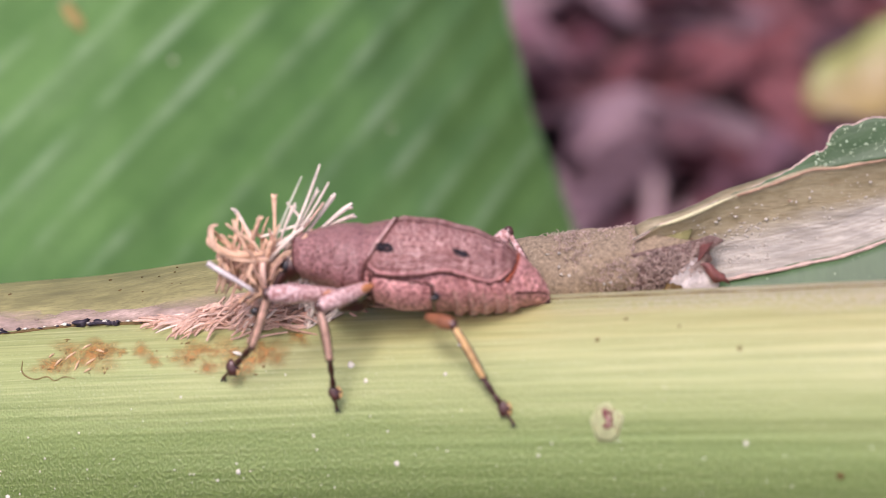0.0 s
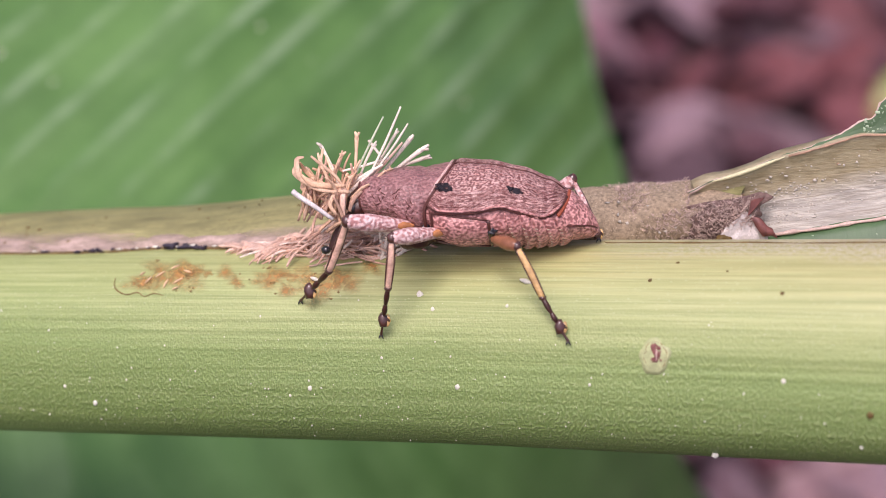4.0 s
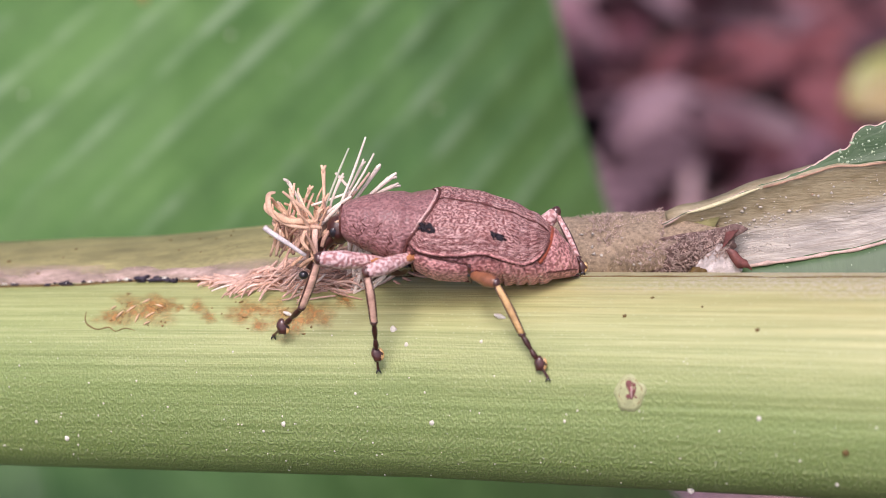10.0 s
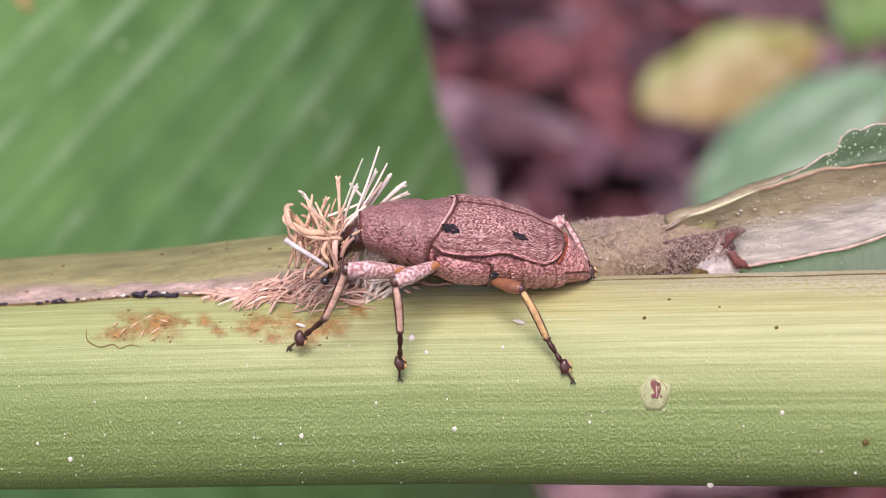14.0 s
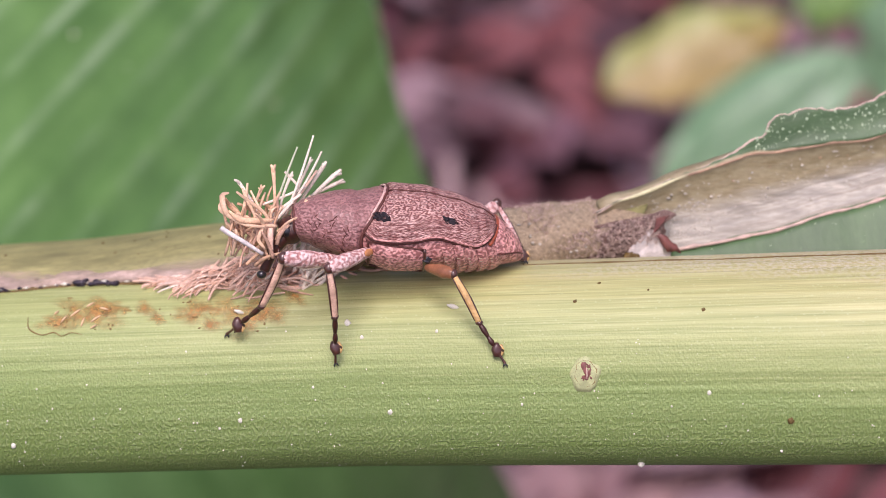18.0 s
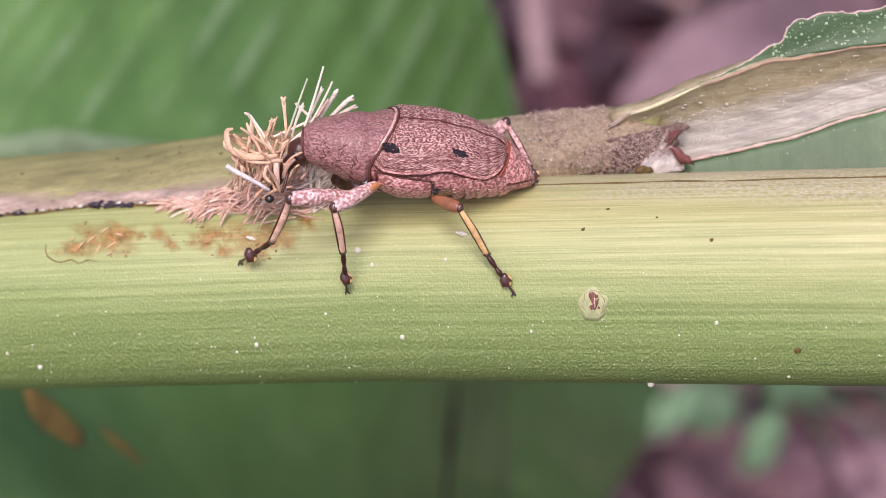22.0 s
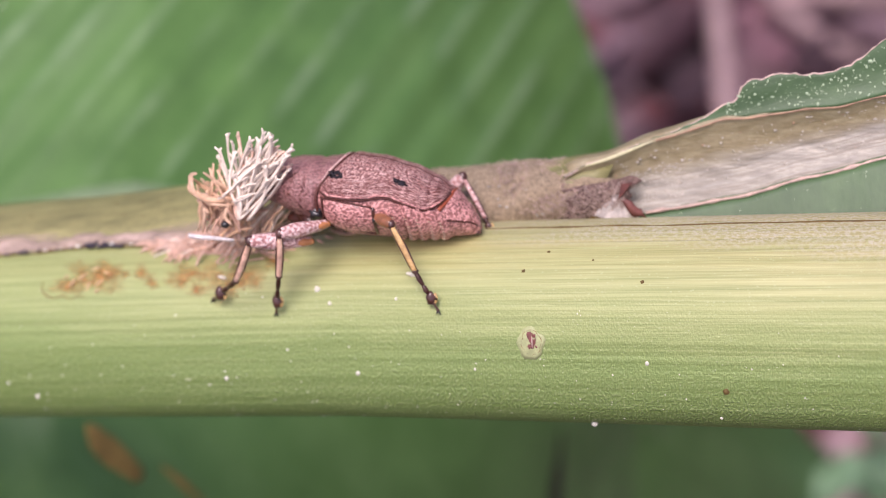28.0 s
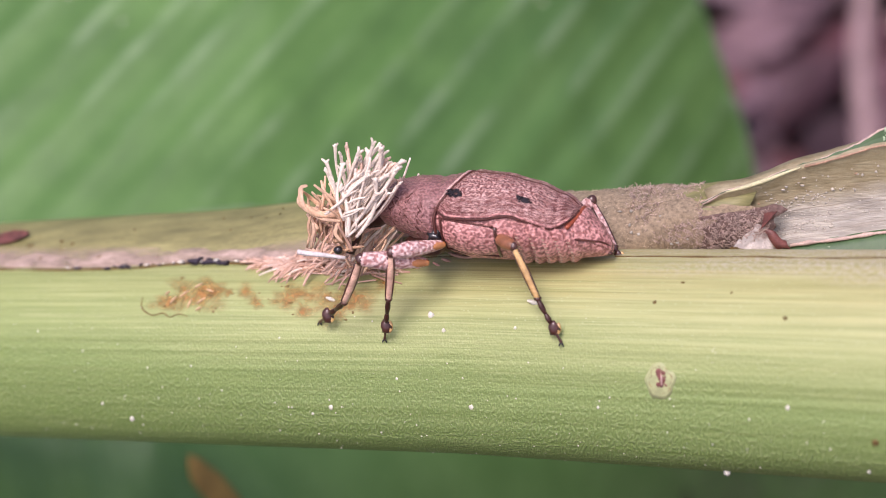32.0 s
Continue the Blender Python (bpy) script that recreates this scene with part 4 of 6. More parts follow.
    for i in range(60):
        x = rng.uniform(-34, -8)
        t = radians(rng.uniform(5, 80))
        c, h, d = spine(x)
        r = 0.05 + 0.1 * rng.random() ** 2
        blob(c + Vector((0, -d * math.cos(t), h * math.sin(t))), (r * 1.6, r, r * 0.7), 0.3, i, 1, bm)
    part("brown_specks", bm, M_DARK_BROWN, sl.parent)["kind"] = "stuff"
    return lf


old_leaf = build_old_leaf()

# ---- the weevil ----
#        x,  centre y, centre z, half width, half height
BODY = [(-4.45, 0.78, 3.5, 0.62, 0.68), (-4.3, 0.78, 3.48, 0.98, 1.0), (-3.7, 0.82, 3.42, 1.34, 1.3), (-2.8, 0.9, 3.27, 1.78, 1.66), (-1.7, 1.0, 3.02, 2.25, 2.06), (-0.7, 1.06, 2.8, 2.52, 2.26), (-0.25, 1.1, 2.7, 2.5, 2.22), (0.2, 1.1, 2.62, 2.73, 2.42),
        (1.6, 1.15, 2.47, 3.1, 2.72), (3.6, 1.2, 2.27, 3.15, 2.66), (5.6, 1.2, 1.95, 2.92, 2.4), (7.2, 1.2, 1.6, 2.42, 2.0), (8.4, 1.2, 1.25, 1.85, 1.54), (9.2, 1.2, 0.85, 1.22, 1.06), (9.7, 1.2, 0.5, 0.6, 0.6), (9.9, 1.2, 0.3, 0.15, 0.2)]


def body_at(x, ang, grow=0.0):
    """A point on the body's skin; ang in degrees from the back's midline towards the viewer's side."""
    cy, cz, w, h = lerp_table(BODY, x)
    a = radians(ang)
    s, c = math.sin(a), math.cos(a)
    k = 1.0 if c > 0 else 1.0 - 0.12 * c * c
    return Vector((x, cy - (w * k + grow) * s, cz + (h + grow) * c * (1.0 if c > 0 else 0.92)))


SEAM_TURN = 13.0


def wing_front(ang):
    """Where the wing cases begin: the neck shield runs further back along the midline."""
    return -0.35 + 1.9 * max(0.0, math.cos(radians(ang))) ** 1.6


def build_weevil():
    wv = thing("weevil", "reddish-brown scaly weevil with black spots, feeding on the stalk", "weevil")
    core = grid_mesh(lambda u, v: body_at(-4.45 + 14.35 * u, 360 * v, -0.06), 70, 48, True)
    body = part("body", core, M_BELLY, wv, "pinkish ringed belly and breast")
    # neck shield
    def prono(u, v):
        a = 360 * v
        x = -4.42 + (wing_front(a) - 0.02 + 4.42) * u
        g = 0.10 * min(1, u * 10) * min(1, (1 - u) * 12) - 0.05 * (u > 0.96) + 0.03 * noise.noise(Vector((x * 3, math.sin(radians(a)) * 6, math.cos(radians(a)) * 6)))
        return body_at(x, a, g)
    pro = part("pronotum", grid_mesh(prono, 60, 90, True), M_PRONO, body, "grey-brown finely scaled neck shield")
    collar = [body_at(wing_front(a), a, 0.09) for a in range(-120, 121, 5)]
    part("shield_seam", tube(collar, 0.10, 6), M_SEAM, body, "dark seam behind the neck shield")
    ridge = [body_at(wing_front(a) - 0.17, a, 0.15) for a in range(0, 56, 5)]
    part("shield_ridge", tube(ridge, [0.03] + [0.08] * (len(ridge) - 2) + [0.03], 6), M_RIDGE, body, "pale raised hind edge of the neck shield")
    part("shield_seam", tube([body_at(-4.3, a, 0.02) for a in range(0, 361, 15)], 0.08, 6), M_SEAM, body)
    pale = [body_at(wing_front(a) - 0.14, a, 0.10) for a in range(-25, 66, 5)]
    part("shield_border", tube(pale, [0.05 + 0.05 * math.sin(math.pi * i / (len(pale) - 1)) for i in range(len(pale))], 6), M_FEMUR, body, "pale edge of the neck shield")
    # wing cases with punctured furrows
    def furrow(x, a, u, v):
        edge = min(1, u * 16) * min(1, (1 - u) * 10) * min(1, (1 - v) * 14 + 0.15)
        n = abs(math.sin(math.pi * v * 10.0))
        pit = 0.5 + 0.5 * math.sin(x * 9 + 2.5 * math.floor(v * 10))
        return 0.13 * edge - 0.07 * (1 - n) ** 2 * (0.55 + 0.45 * pit) + 0.03 * noise.noise(Vector((x * 3, a * 0.15, 3)))
    for side, name in ((1, "near"), (-1, "far")):
        def case(u, v, side=side):
            x = -0.1 + 8.25 * u
            reach = (86 if side > 0 else 109) - SEAM_TURN * side - 14 * math.exp(-((x - 4.4) / 1.3) ** 2) * 0.6
            if x > 6.4:
                reach *= math.sqrt(max(0.0, 1 - ((x - 6.4) / 1.76) ** 2)) * 0.999 + 0.001
            if x < 0.6:
                reach *= 0.86 + 0.14 * (x + 0.1) / 0.7
            a = SEAM_TURN + side * (0.8 + reach * v)
            x += (wing_front(a) + 0.04 - (-0.1)) * (1 - u) ** 1.5
            return body_at(x, a, 0.10 + furrow(x, a, u, v))
        wing = part("wing_case", grid_mesh(case, 110, 112, uv=True), M_WING, body, "reddish-brown wing case with punctured furrows")
        rim = []
        for i in range(60):
            u = i / 59
            x = -0.1 + 8.2 * u
            rim.append(case(u * 0.995, 1.0) + Vector((0, -0.02 * side, 0)))
        part("wing_rim", tube(rim, 0.09, 6), M_SEAM, wing)
        part("wing_edge", tube([case(u / 40 * 0.98, 0.955) + Vector((0, -0.03 * side, 0)) for u in range(1, 40)], 0.075, 6), M_BELLY, wing, "pale raised edge of the wing case")
        for x, a, rx in ((0.95, 54, 0.42), (5.15, 53, 0.36)):
            def spot(u, v, x=x, a=a, rx=rx, side=side):
                t = 2 * math.pi * v
                r = u * rx * (1 + 0.55 * noise.noise(Vector((math.cos(t) * 2.2, math.sin(t) * 2.2, x))))
                return body_at(x + r * 1.2 * math.cos(t) + 0.12 * math.sin(t) * u, side * (a + 15 * r * math.sin(t)), 0.33 - 0.10 * u * u)
            part("black_spot", grid_mesh(spot, 6, 24, True), M_SPOT, wing, "sooty black spot")
    part("back_seam", tube([body_at(1.5 + 6.55 * i / 20, SEAM_TURN, 0.2 - 0.06 * (i in (0, 20))) for i in range(21)], [0.03] + [0.065] * 19 + [0.03], 6), M_SEAM, body, "dark seam between the wing cases")
    # orange skin between wing case and tail plate
    part("tail_seam", tube([body_at(6.52 + 1.76 * math.sqrt(1 - (a / 97) ** 2), a, 0.04) for a in range(-80, 81, 5)], 0.13, 8, flat=0.6), M_ORANGE_SEAM, body, "orange-red skin behind the wing case")
    def plate(u, v):
        x = 7.9 + 2.0 * u
        a = -95 + 190 * v
        return body_at(x, a, 0.08 * min(1, u * 8 + 0.3) + 0.03 * noise.noise(Vector((x * 4, a * 0.1, 0))))
    part("tail_plate", thicken(grid_mesh(plate, 24, 40), 0.08), M_BELLY, body, "pink scaly tail plate")
    part("tail_seam", tube([body_at(7.9 + 1.9 * i / 10, 97 - 26 * (i / 10) ** 2, 0.1) for i in range(11)], [0.03] + [0.06] * 9 + [0.03], 6), M_SEAM, body, "dark lower edge of the tail plate")
    part("tail_tip", blob((9.72, 0.9, 0.12), (0.2, 0.12, 0.1), 0.2, 3), M_SNOUT, body, "dark tail tip")
    # side plates and belly rings
    def epi(u, v):
        x = 0.1 + 3.35 * u
        lo = 88 + 5 * u
        hi = 146 - 6 * abs(u - 0.5)
        k = math.sqrt(max(0, 1 - (2 * u - 1) ** 8))
        a = (lo + hi) / 2 + (v - 0.5) * (hi - lo) * (0.3 + 0.7 * k)
        bulge = 0.26 * (1 - (2 * u - 1) ** 4) * (1 - (2 * v - 1) ** 4)
        return body_at(x, a, bulge + 0.02 * noise.noise(Vector((x * 5, a * 0.3, 1))))
    part("side_plate", grid_mesh(epi, 30, 26), M_BELLY, body, "rounded pinkish side plate")
    part("side_seam", tube([body_at(3.45, a, 0.04) for a in range(94, 146, 5)], 0.1, 6), M_JOINT, body)
    part("side_seam", tube([body_at(-0.05 + 3.4 * i / 12, 88 + 6 * i / 12, 0.05) for i in range(13)], 0.06, 6), M_SEAM, body)
    for i, x in enumerate((4.4, 5.2, 5.9, 6.6, 7.3)):
        def ring(u, v, x=x):
            xx = x + 0.72 * u + 0.28 * math.sin(math.pi * v)
            a = 84 + 84 * v
            return body_at(xx, a, 0.05 + 0.16 * math.sin(math.pi * u) - 0.05 * u)
        r = part("belly_ring", grid_mesh(ring, 8, 20), M_BELLY, body)
        bm = bmesh.new()
        for j in range(9):
            a = 104 + 7 * j
            p, q = body_at(x + 0.1 + 0.28 * math.sin(math.pi * (a - 92) / 76), a, 0.2), body_at(x + 0.62, a + 3, 0.08)
            tube([p, (p + q) / 2, q], [0.022, 0.02, 0.01], 4, into=bm)
        part("ring_hairs", bm, M_HAIR, body)["kind"] = "stuff"
    # hips are black to stand in for the shaded gaps behind the legs
    part("hip", blob(body_at(-0.5, 122, 0.05), (0.5, 0.3, 0.42), 0.3, 1, 3), M_BLACK, body, "hip joint, black for the shaded gap behind the leg")
    part("hip", blob(body_at(3.55, 114, -0.06), (0.3, 0.24, 0.26), 0.3, 2, 3), M_BLACK, body, "hip joint, black for the shaded gap behind the leg")
    # dark lump that paints the shade below the neck shield
    part("breast", blob((-1.1, 0.5, 1.05), (1.5, 1.1, 0.75), 0.25, 6, 3), M_SNOUT, body, "breast underside, dark to stand in for its shade")
    # bare edges of the pale-scaled plates
    part("side_seam", tube([body_at(0.05, a, 0.05) for a in range(88, 150, 5)], 0.075, 6), M_SEAM, body)
    part("side_seam", tube([body_at(0.1 + 3.3 * i / 14, 146 - 3 * math.sin(math.pi * i / 14), 0.03) for i in range(15)], 0.06, 6), M_SEAM, body)
    # dark strokes on the flank of the neck shield
    rngw = random.Random(21)
    for i in range(34):
        x, a = rngw.uniform(-3.6, -0.8), rngw.uniform(58, 132)
        dx, da = rngw.uniform(0.1, 0.35), rngw.uniform(-14, 14)
        part("scale_groove", tube([body_at(x, a, 0.10), body_at(x + dx * 0.5, a + da * 0.7, 0.11), body_at(x + dx, a + da, 0.09)], [0.015, 0.04, 0.015], 5, steps=3), M_SEAM, pro)
    # head and snout
    head = part("head", blob((-4.5, 0.7, 3.0), (0.85, 0.9, 0.9), 0.05, 4, 3), M_SNOUT, body, "dark red-brown head")
    part("snout", tube([(-4.7, 0.6, 2.9), (-5.3, 0.4, 2.3), (-5.9, 0.3, 1.5), (-6.3, 0.3, 0.6)], [0.55, 0.42, 0.34, 0.32], 12, steps=5), M_SNOUT, body, "curved dark snout")
    part("eye", blob((-4.75, -0.05, 3.1), (0.26, 0.16, 0.34), 0.02, 5, 3), M_BLACK, body, "black eye")
    part("feeler", tube([(-5.3, 0.0, 2.1), (-5.5, -0.6, 1.5), (-5.7, -1.0, 1.15)], [0.09, 0.08, 0.1], 8, steps=4), M_SNOUT, body)
    part("feeler_club", blob((-6.45, -1.45, 0.95), (0.3, 0.26, 0.26), 0.05, 6), M_BLACK, body, "dark club of the feeler")
    legs = {}

    def leg(name, coxa, knee, ankle, foot, fr, tr, label, thigh=M_FEMUR, shin=M_TIBIA):
        c, k, a, f = (Vector(p) for p in (coxa, knee, ankle, foot))
        d = (k - c)
        fem = tube([c - f, c + d * 0.25 - f, c + d * 0.65 - f, k - d * 0.05 - f, k + d * 0.05 - f], [fr * 0.55, fr * 0.85, fr * 1.15, fr * 0.85, fr * 0.4], 14, steps=4)
        leg_ob = part(name, fem, thigh, wv, label)
        leg_ob.location = f * MM
        part("knee", blob(k - f, (fr * 0.72, fr * 0.66, fr * 0.8), 0.1, 1), M_JOINT, leg_ob, "black knee joint")
        bend = (k + a) / 2 + Vector((0.06, -0.10, 0.0))
        part("shin", tube([k - f, k.lerp(bend, 0.5) - f, bend - f, a - f], [tr * 0.65, tr * 0.86, tr * 0.86, tr * 0.78], 12, steps=4), shin, leg_ob, "glossy amber shin" if shin is M_TIBIA else "pinkish shin")
        mid_s = k.lerp(a, 0.5)
        # dark strips down both sides of the shin stand in for its shaded edges
        for sx in (-1, 1):
            part("shin_ridge", tube([k.lerp(a, 0.06) + Vector((sx * tr * 0.7, -tr * 0.3, 0)) - f, mid_s + Vector((sx * tr * 0.85 + 0.05, -tr * 0.3 - 0.08, 0)) - f, k.lerp(a, 0.95) + Vector((sx * tr * 0.75, -tr * 0.3, 0)) - f], [0.05, 0.075, 0.05], 6, steps=3), M_JOINT, leg_ob)
        if thigh is M_FEMUR:
            part("trochanter", tube([c - d * 0.06 - f + Vector((0, -0.1, 0)), c + d * 0.1 - f + Vector((0, -0.12, 0)), c + d * 0.3 - f + Vector((0, -0.1, 0))], [fr * 0.35, fr * 0.6, fr * 0.68], 10, steps=3), M_AMBER, leg_ob, "amber base of the thigh")
        e = f - a
        part("ankle", blob(a - f, (tr * 0.95, tr * 0.9, tr * 0.8), 0.15, 2), M_JOINT, leg_ob)
        n = Vector((0, -0.10, 0))
        part("foot_segment", tube([a - f, a + e * 0.18 + n - f, a + e * 0.36 + n * 0.6 - f], [tr * 0.5, tr * 0.72, tr * 0.4], 10, steps=3), M_SNOUT, leg_ob)
        part("foot_segment", tube([a + e * 0.33 + n * 0.6 - f, a + e * 0.46 + n - f, a + e * 0.56 + n * 0.6 - f], [tr * 0.4, tr * 0.72, tr * 0.4], 10, steps=3), M_SNOUT, leg_ob)
        part("foot_pad", blob(a + e * 0.68 + n * 0.9 - f, (tr * 1.35, tr * 0.8, tr * 1.8), 0.25, 3), M_JOINT, leg_ob, "broad dark foot pad")
        part("pad_fringe", blob(a + e * 0.68 + Vector((tr * 1.05, -0.05, 0)) - f, (tr * 0.75, tr * 0.6, tr * 1.5), 0.1, 4), M_TIBIA, leg_ob, "pale bristly fringe of the pad")
        part("claw_segment", tube([a + e * 0.72 + n - f, a + e * 0.9 + n * 0.8 - f, e * 0.0 + Vector((0, -0.05, 0))], [tr * 0.36, tr * 0.3, tr * 0.42], 8, steps=3), M_JOINT, leg_ob)
        for sx in (-1, 1):
            part("claw", tube([Vector((0, -0.05, 0)), Vector((sx * 0.1, -0.12, -0.12)), Vector((sx * 0.14, -0.04, -0.26))], [0.07, 0.05, 0.012], 6, steps=3), M_BLACK, leg_ob)
        legs[name + label] = leg_ob
        return leg_ob

    def on(x, z, lift=0.12):
        return stalk_front(x, z) + Vector((0, -lift, 0))
    front = leg("front_leg", (-1.7, -1.2, 0.9), (-5.25, -3.0, 1.25), (-6.5, -1.6, -1.9), on(-8.65, -4.05), 0.5, 0.27, "front leg with pink scaly thigh", M_FEMUR, M_SHIN)
    mid = leg("middle_leg", (0.2, -1.3, 0.55), (-2.5, -3.2, 0.35), (-2.8, -2.4, -2.75), on(-3.4, -5.8), 0.46, 0.25, "middle leg with pink scaly thigh", M_FEMUR, M_SHIN)
    hind = leg("hind_leg", (3.5, -1.5, 0.25), (5.0, -3.0, 0.0), (6.55, -3.0, -3.0), on(8.1, -5.5), 0.38, 0.25, "hind leg with reddish thigh", M_THIGH)
    far = leg("hind_leg", (6.6, 3.2, 1.6), (8.45, 3.0, 3.6), (9.85, 2.2, 0.9), (10.15, 1.9, 0.1), 0.46, 0.21, "far hind leg propped on the fuzzy sheath", M_FEMUR, M_FEMUR)
    farm = leg("middle_leg", (1.0, 3.4, 0.6), (0.2, 5.6, 1.6), (-0.6, 6.5, 0.2), (-1.0, 7.0, -0.6), 0.44, 0.3, "far middle leg behind the body")
    farf = leg("front_leg", (-2.2, 2.6, 1.2), (-4.6, 4.4, 2.6), (-5.6, 5.2, 1.2), (-6.4, 5.8, 0.6), 0.46, 0.32, "far front leg behind the body")
    return wv, body, front, mid, hind, far


weevil, weevil_body, leg_front, leg_mid, leg_hind, leg_far = build_weevil()


# ---- chewed fibres in front of the snout ----
def fibre_path(rng, p, d, length, bend, n=5):
    d = Vector(d).normalized()
    side = Vector((rng.uniform(-1, 1), rng.uniform(-0.6, 0.6), rng.uniform(-1, 1)))
    pts, q = [], Vector(p)
    for i in range(n):
        pts.append(q.copy())
        d = (d + side * bend / n).normalized()
        q = q + d * length / (n - 1)
    return pts


def build_tuft():
    tf = thing("fibre_tuft", "frayed tuft of chewed pale and tan plant fibres", "plant fibres")
    rng = random.Random(7)
    def lying(path):
        """Keeps a shred from sinking into the stalk or standing off it."""
        return [Vector((q.x, q.y, min(max(q.z, stalk_top(q.x, q.y) + 0.05), stalk_top(q.x, q.y) + 0.35 + 2.2 * max(0, (q.x + 11.5) / 7)))) for q in path]
    # mat of chewed shreds on the split
    mat_bm = bmesh.new()
    for i in range(440):
        u = rng.random() ** 0.8
        x = -13.4 + 8.6 * u
        q = stalk_at(x, split_angle(x))
        y = q.y - 2.3 * rng.random() ** 1.1 * (0.2 + 0.9 * u)
        p = (x, y - 0.1, stalk_top(x, y) + 0.08 + (0.2 + 1.9 * u * u) * rng.random() ** 1.5)
        d = (rng.choice((-1, 1, 1)), rng.uniform(-0.35, 0.25), rng.uniform(-0.3, 0.35) * (0.4 + u))
        r = rng.uniform(0.05, 0.105)
        path, radii = lying(fibre_path(rng, p, d, rng.uniform(0.9, 2.0) + 0.9 * u, 1.5, 6)), [r * 0.8, r, r * 0.8, r * 1.05, r * 0.9, r * 0.6]
        if i < 250:
            part("shred", tube(path, radii, 6, flat=0.45, steps=2), rng.choice((M_FIBRE_BASE, M_FIBRE_BASE, M_FIBRE_PINK, M_FIBRE_PINK, M_FIBRE)), tf)
        else:
            tube(path, radii, 6, flat=0.6, steps=2, into=mat_bm)
    for i in range(60):
        u = rng.random()
        x = -12.6 + 7.6 * u
        q = stalk_at(x, split_angle(x))
        y = q.y - 1.7 * rng.random() * (0.2 + 0.9 * u)
        blob((x, y, stalk_top(x, y) + 0.1 + 0.9 * u * u * rng.random()), (rng.uniform(0.3, 0.7), rng.uniform(0.2, 0.4), rng.uniform(0.1, 0.24)), 0.8, i, 2, mat_bm)
    part("shred_mat", mat_bm, M_FIBRE_PINK, tf, "matted pinkish shreds")["kind"] = "stuff"
    # upright tan shreds
    for i in range(46):
        p = (rng.uniform(-8.6, -5.4), rng.uniform(-0.7, 1.2), rng.uniform(0.2, 3.0))
        d = (rng.uniform(-0.8, 0.9), rng.uniform(-0.2, 0.2), 1)
        r = rng.uniform(0.06, 0.14)
        part("shred", tube(fibre_path(rng, p, d, rng.uniform(1.2, 2.8), 1.3), [r, r * 1.1, r, r * 0.9, r * 0.6], 6, flat=0.5, steps=2), rng.choice((M_FIBRE_TAN, M_FIBRE_PEACH, M_FIBRE_BASE)), tf)
    # tan strips of peeled skin, curled over like a cup
    for pts, r, m in ((((-5.4, -0.7, 2.9), (-6.8, -0.8, 3.0), (-8.0, -0.7, 3.4), (-8.6, -0.5, 3.9), (-8.7, -0.3, 4.6), (-8.3, -0.2, 4.95)), 0.2, M_FIBRE_PEACH),
                      (((-5.6, -0.9, 3.2), (-6.6, -1.0, 3.15), (-7.6, -0.9, 3.4), (-8.3, -0.8, 3.9)), 0.15, M_FIBRE_TAN),
                      (((-7.9, -0.2, 4.9), (-7.0, -0.3, 4.4), (-6.3, -0.4, 3.7), (-5.6, -0.4, 2.9)), 0.14, M_FIBRE_PEACH),
                      (((-8.6, -0.3, 4.6), (-8.2, 0.1, 4.0), (-7.6, 0.2, 3.4), (-7.2, 0.2, 2.6)), 0.13, M_FIBRE_TAN),
                      (((-7.4, 0.1, 5.2), (-7.3, -0.1, 4.5), (-7.0, -0.2, 3.8), (-6.6, -0.2, 2.8)), 0.13, M_FIBRE_PEACH),
                      (((-6.2, -0.9, 2.8), (-7.2, -1.0, 2.85), (-8.2, -0.8, 3.3), (-8.8, -0.5, 3.9), (-8.75, -0.3, 4.5)), 0.15, M_FIBRE_PEACH),
                      (((-6.9, 0.0, 5.0), (-6.6, 0.0, 4.2), (-6.4, 0.0, 3.4)), 0.12, M_FIBRE_PEACH)):
        pts = [(x + rng.uniform(-0.13, 0.13), y + rng.uniform(-0.2, 0.2), z + rng.uniform(-0.13, 0.13)) for x, y, z in pts]
        part("peel_strip", tube(pts, [r * 0.5] + [r * rng.uniform(0.5, 1.3) for _ in pts[2:]] + [r * 0.4], 8, flat=0.35, steps=4), m, tf, "tan strip of peeled fibre")
    for i in range(22):
        x = rng.uniform(-8.7, -5.6)
        y = rng.uniform(-0.9, 0.7)
        top = rng.uniform(2.6, 3.5)
        pts = [(x, y, top), (x + rng.uniform(-0.25, 0.15), y - 0.1, top - 0.5), (x + rng.uniform(-0.4, 0.1), y - 0.1, top - 1.0), (x + rng.uniform(-0.6, 0.1), y, rng.uniform(0.9, 1.6))]
        r = rng.uniform(0.09, 0.2)
        part("peel_strip", tube(pts, [r * 0.7, r, r, r * 0.6], 6, flat=0.35, steps=3), rng.choice((M_FIBRE_PEACH, M_FIBRE_TAN, M_FIBRE_BASE, M_FIBRE_PINK)), tf)
    # bundle of pale fibres with frayed clubbed ends
    bundle = part("fibre_bundle", tube(fibre_path(rng, (-6.4, 0.8, 0.6), (0.35, 0, 1), 3.6, 0.1), [0.25, 0.3, 0.26, 0.2, 0.1], 8, steps=3), M_FIBRE_PINK, tf, "bundle of pale frayed fibres")
    def frayed(p, q, r, bend, material, knob, under=None):
        p, q = Vector(p), Vector(q)
        side = Vector((rng.uniform(-1, 1), rng.uniform(-0.5, 0.5), rng.uniform(-1, 1))) * bend * (q - p).length * 0.25
        pts = [p.lerp(q, k / 4) + side * math.sin(math.pi * k / 4) for k in range(5)]
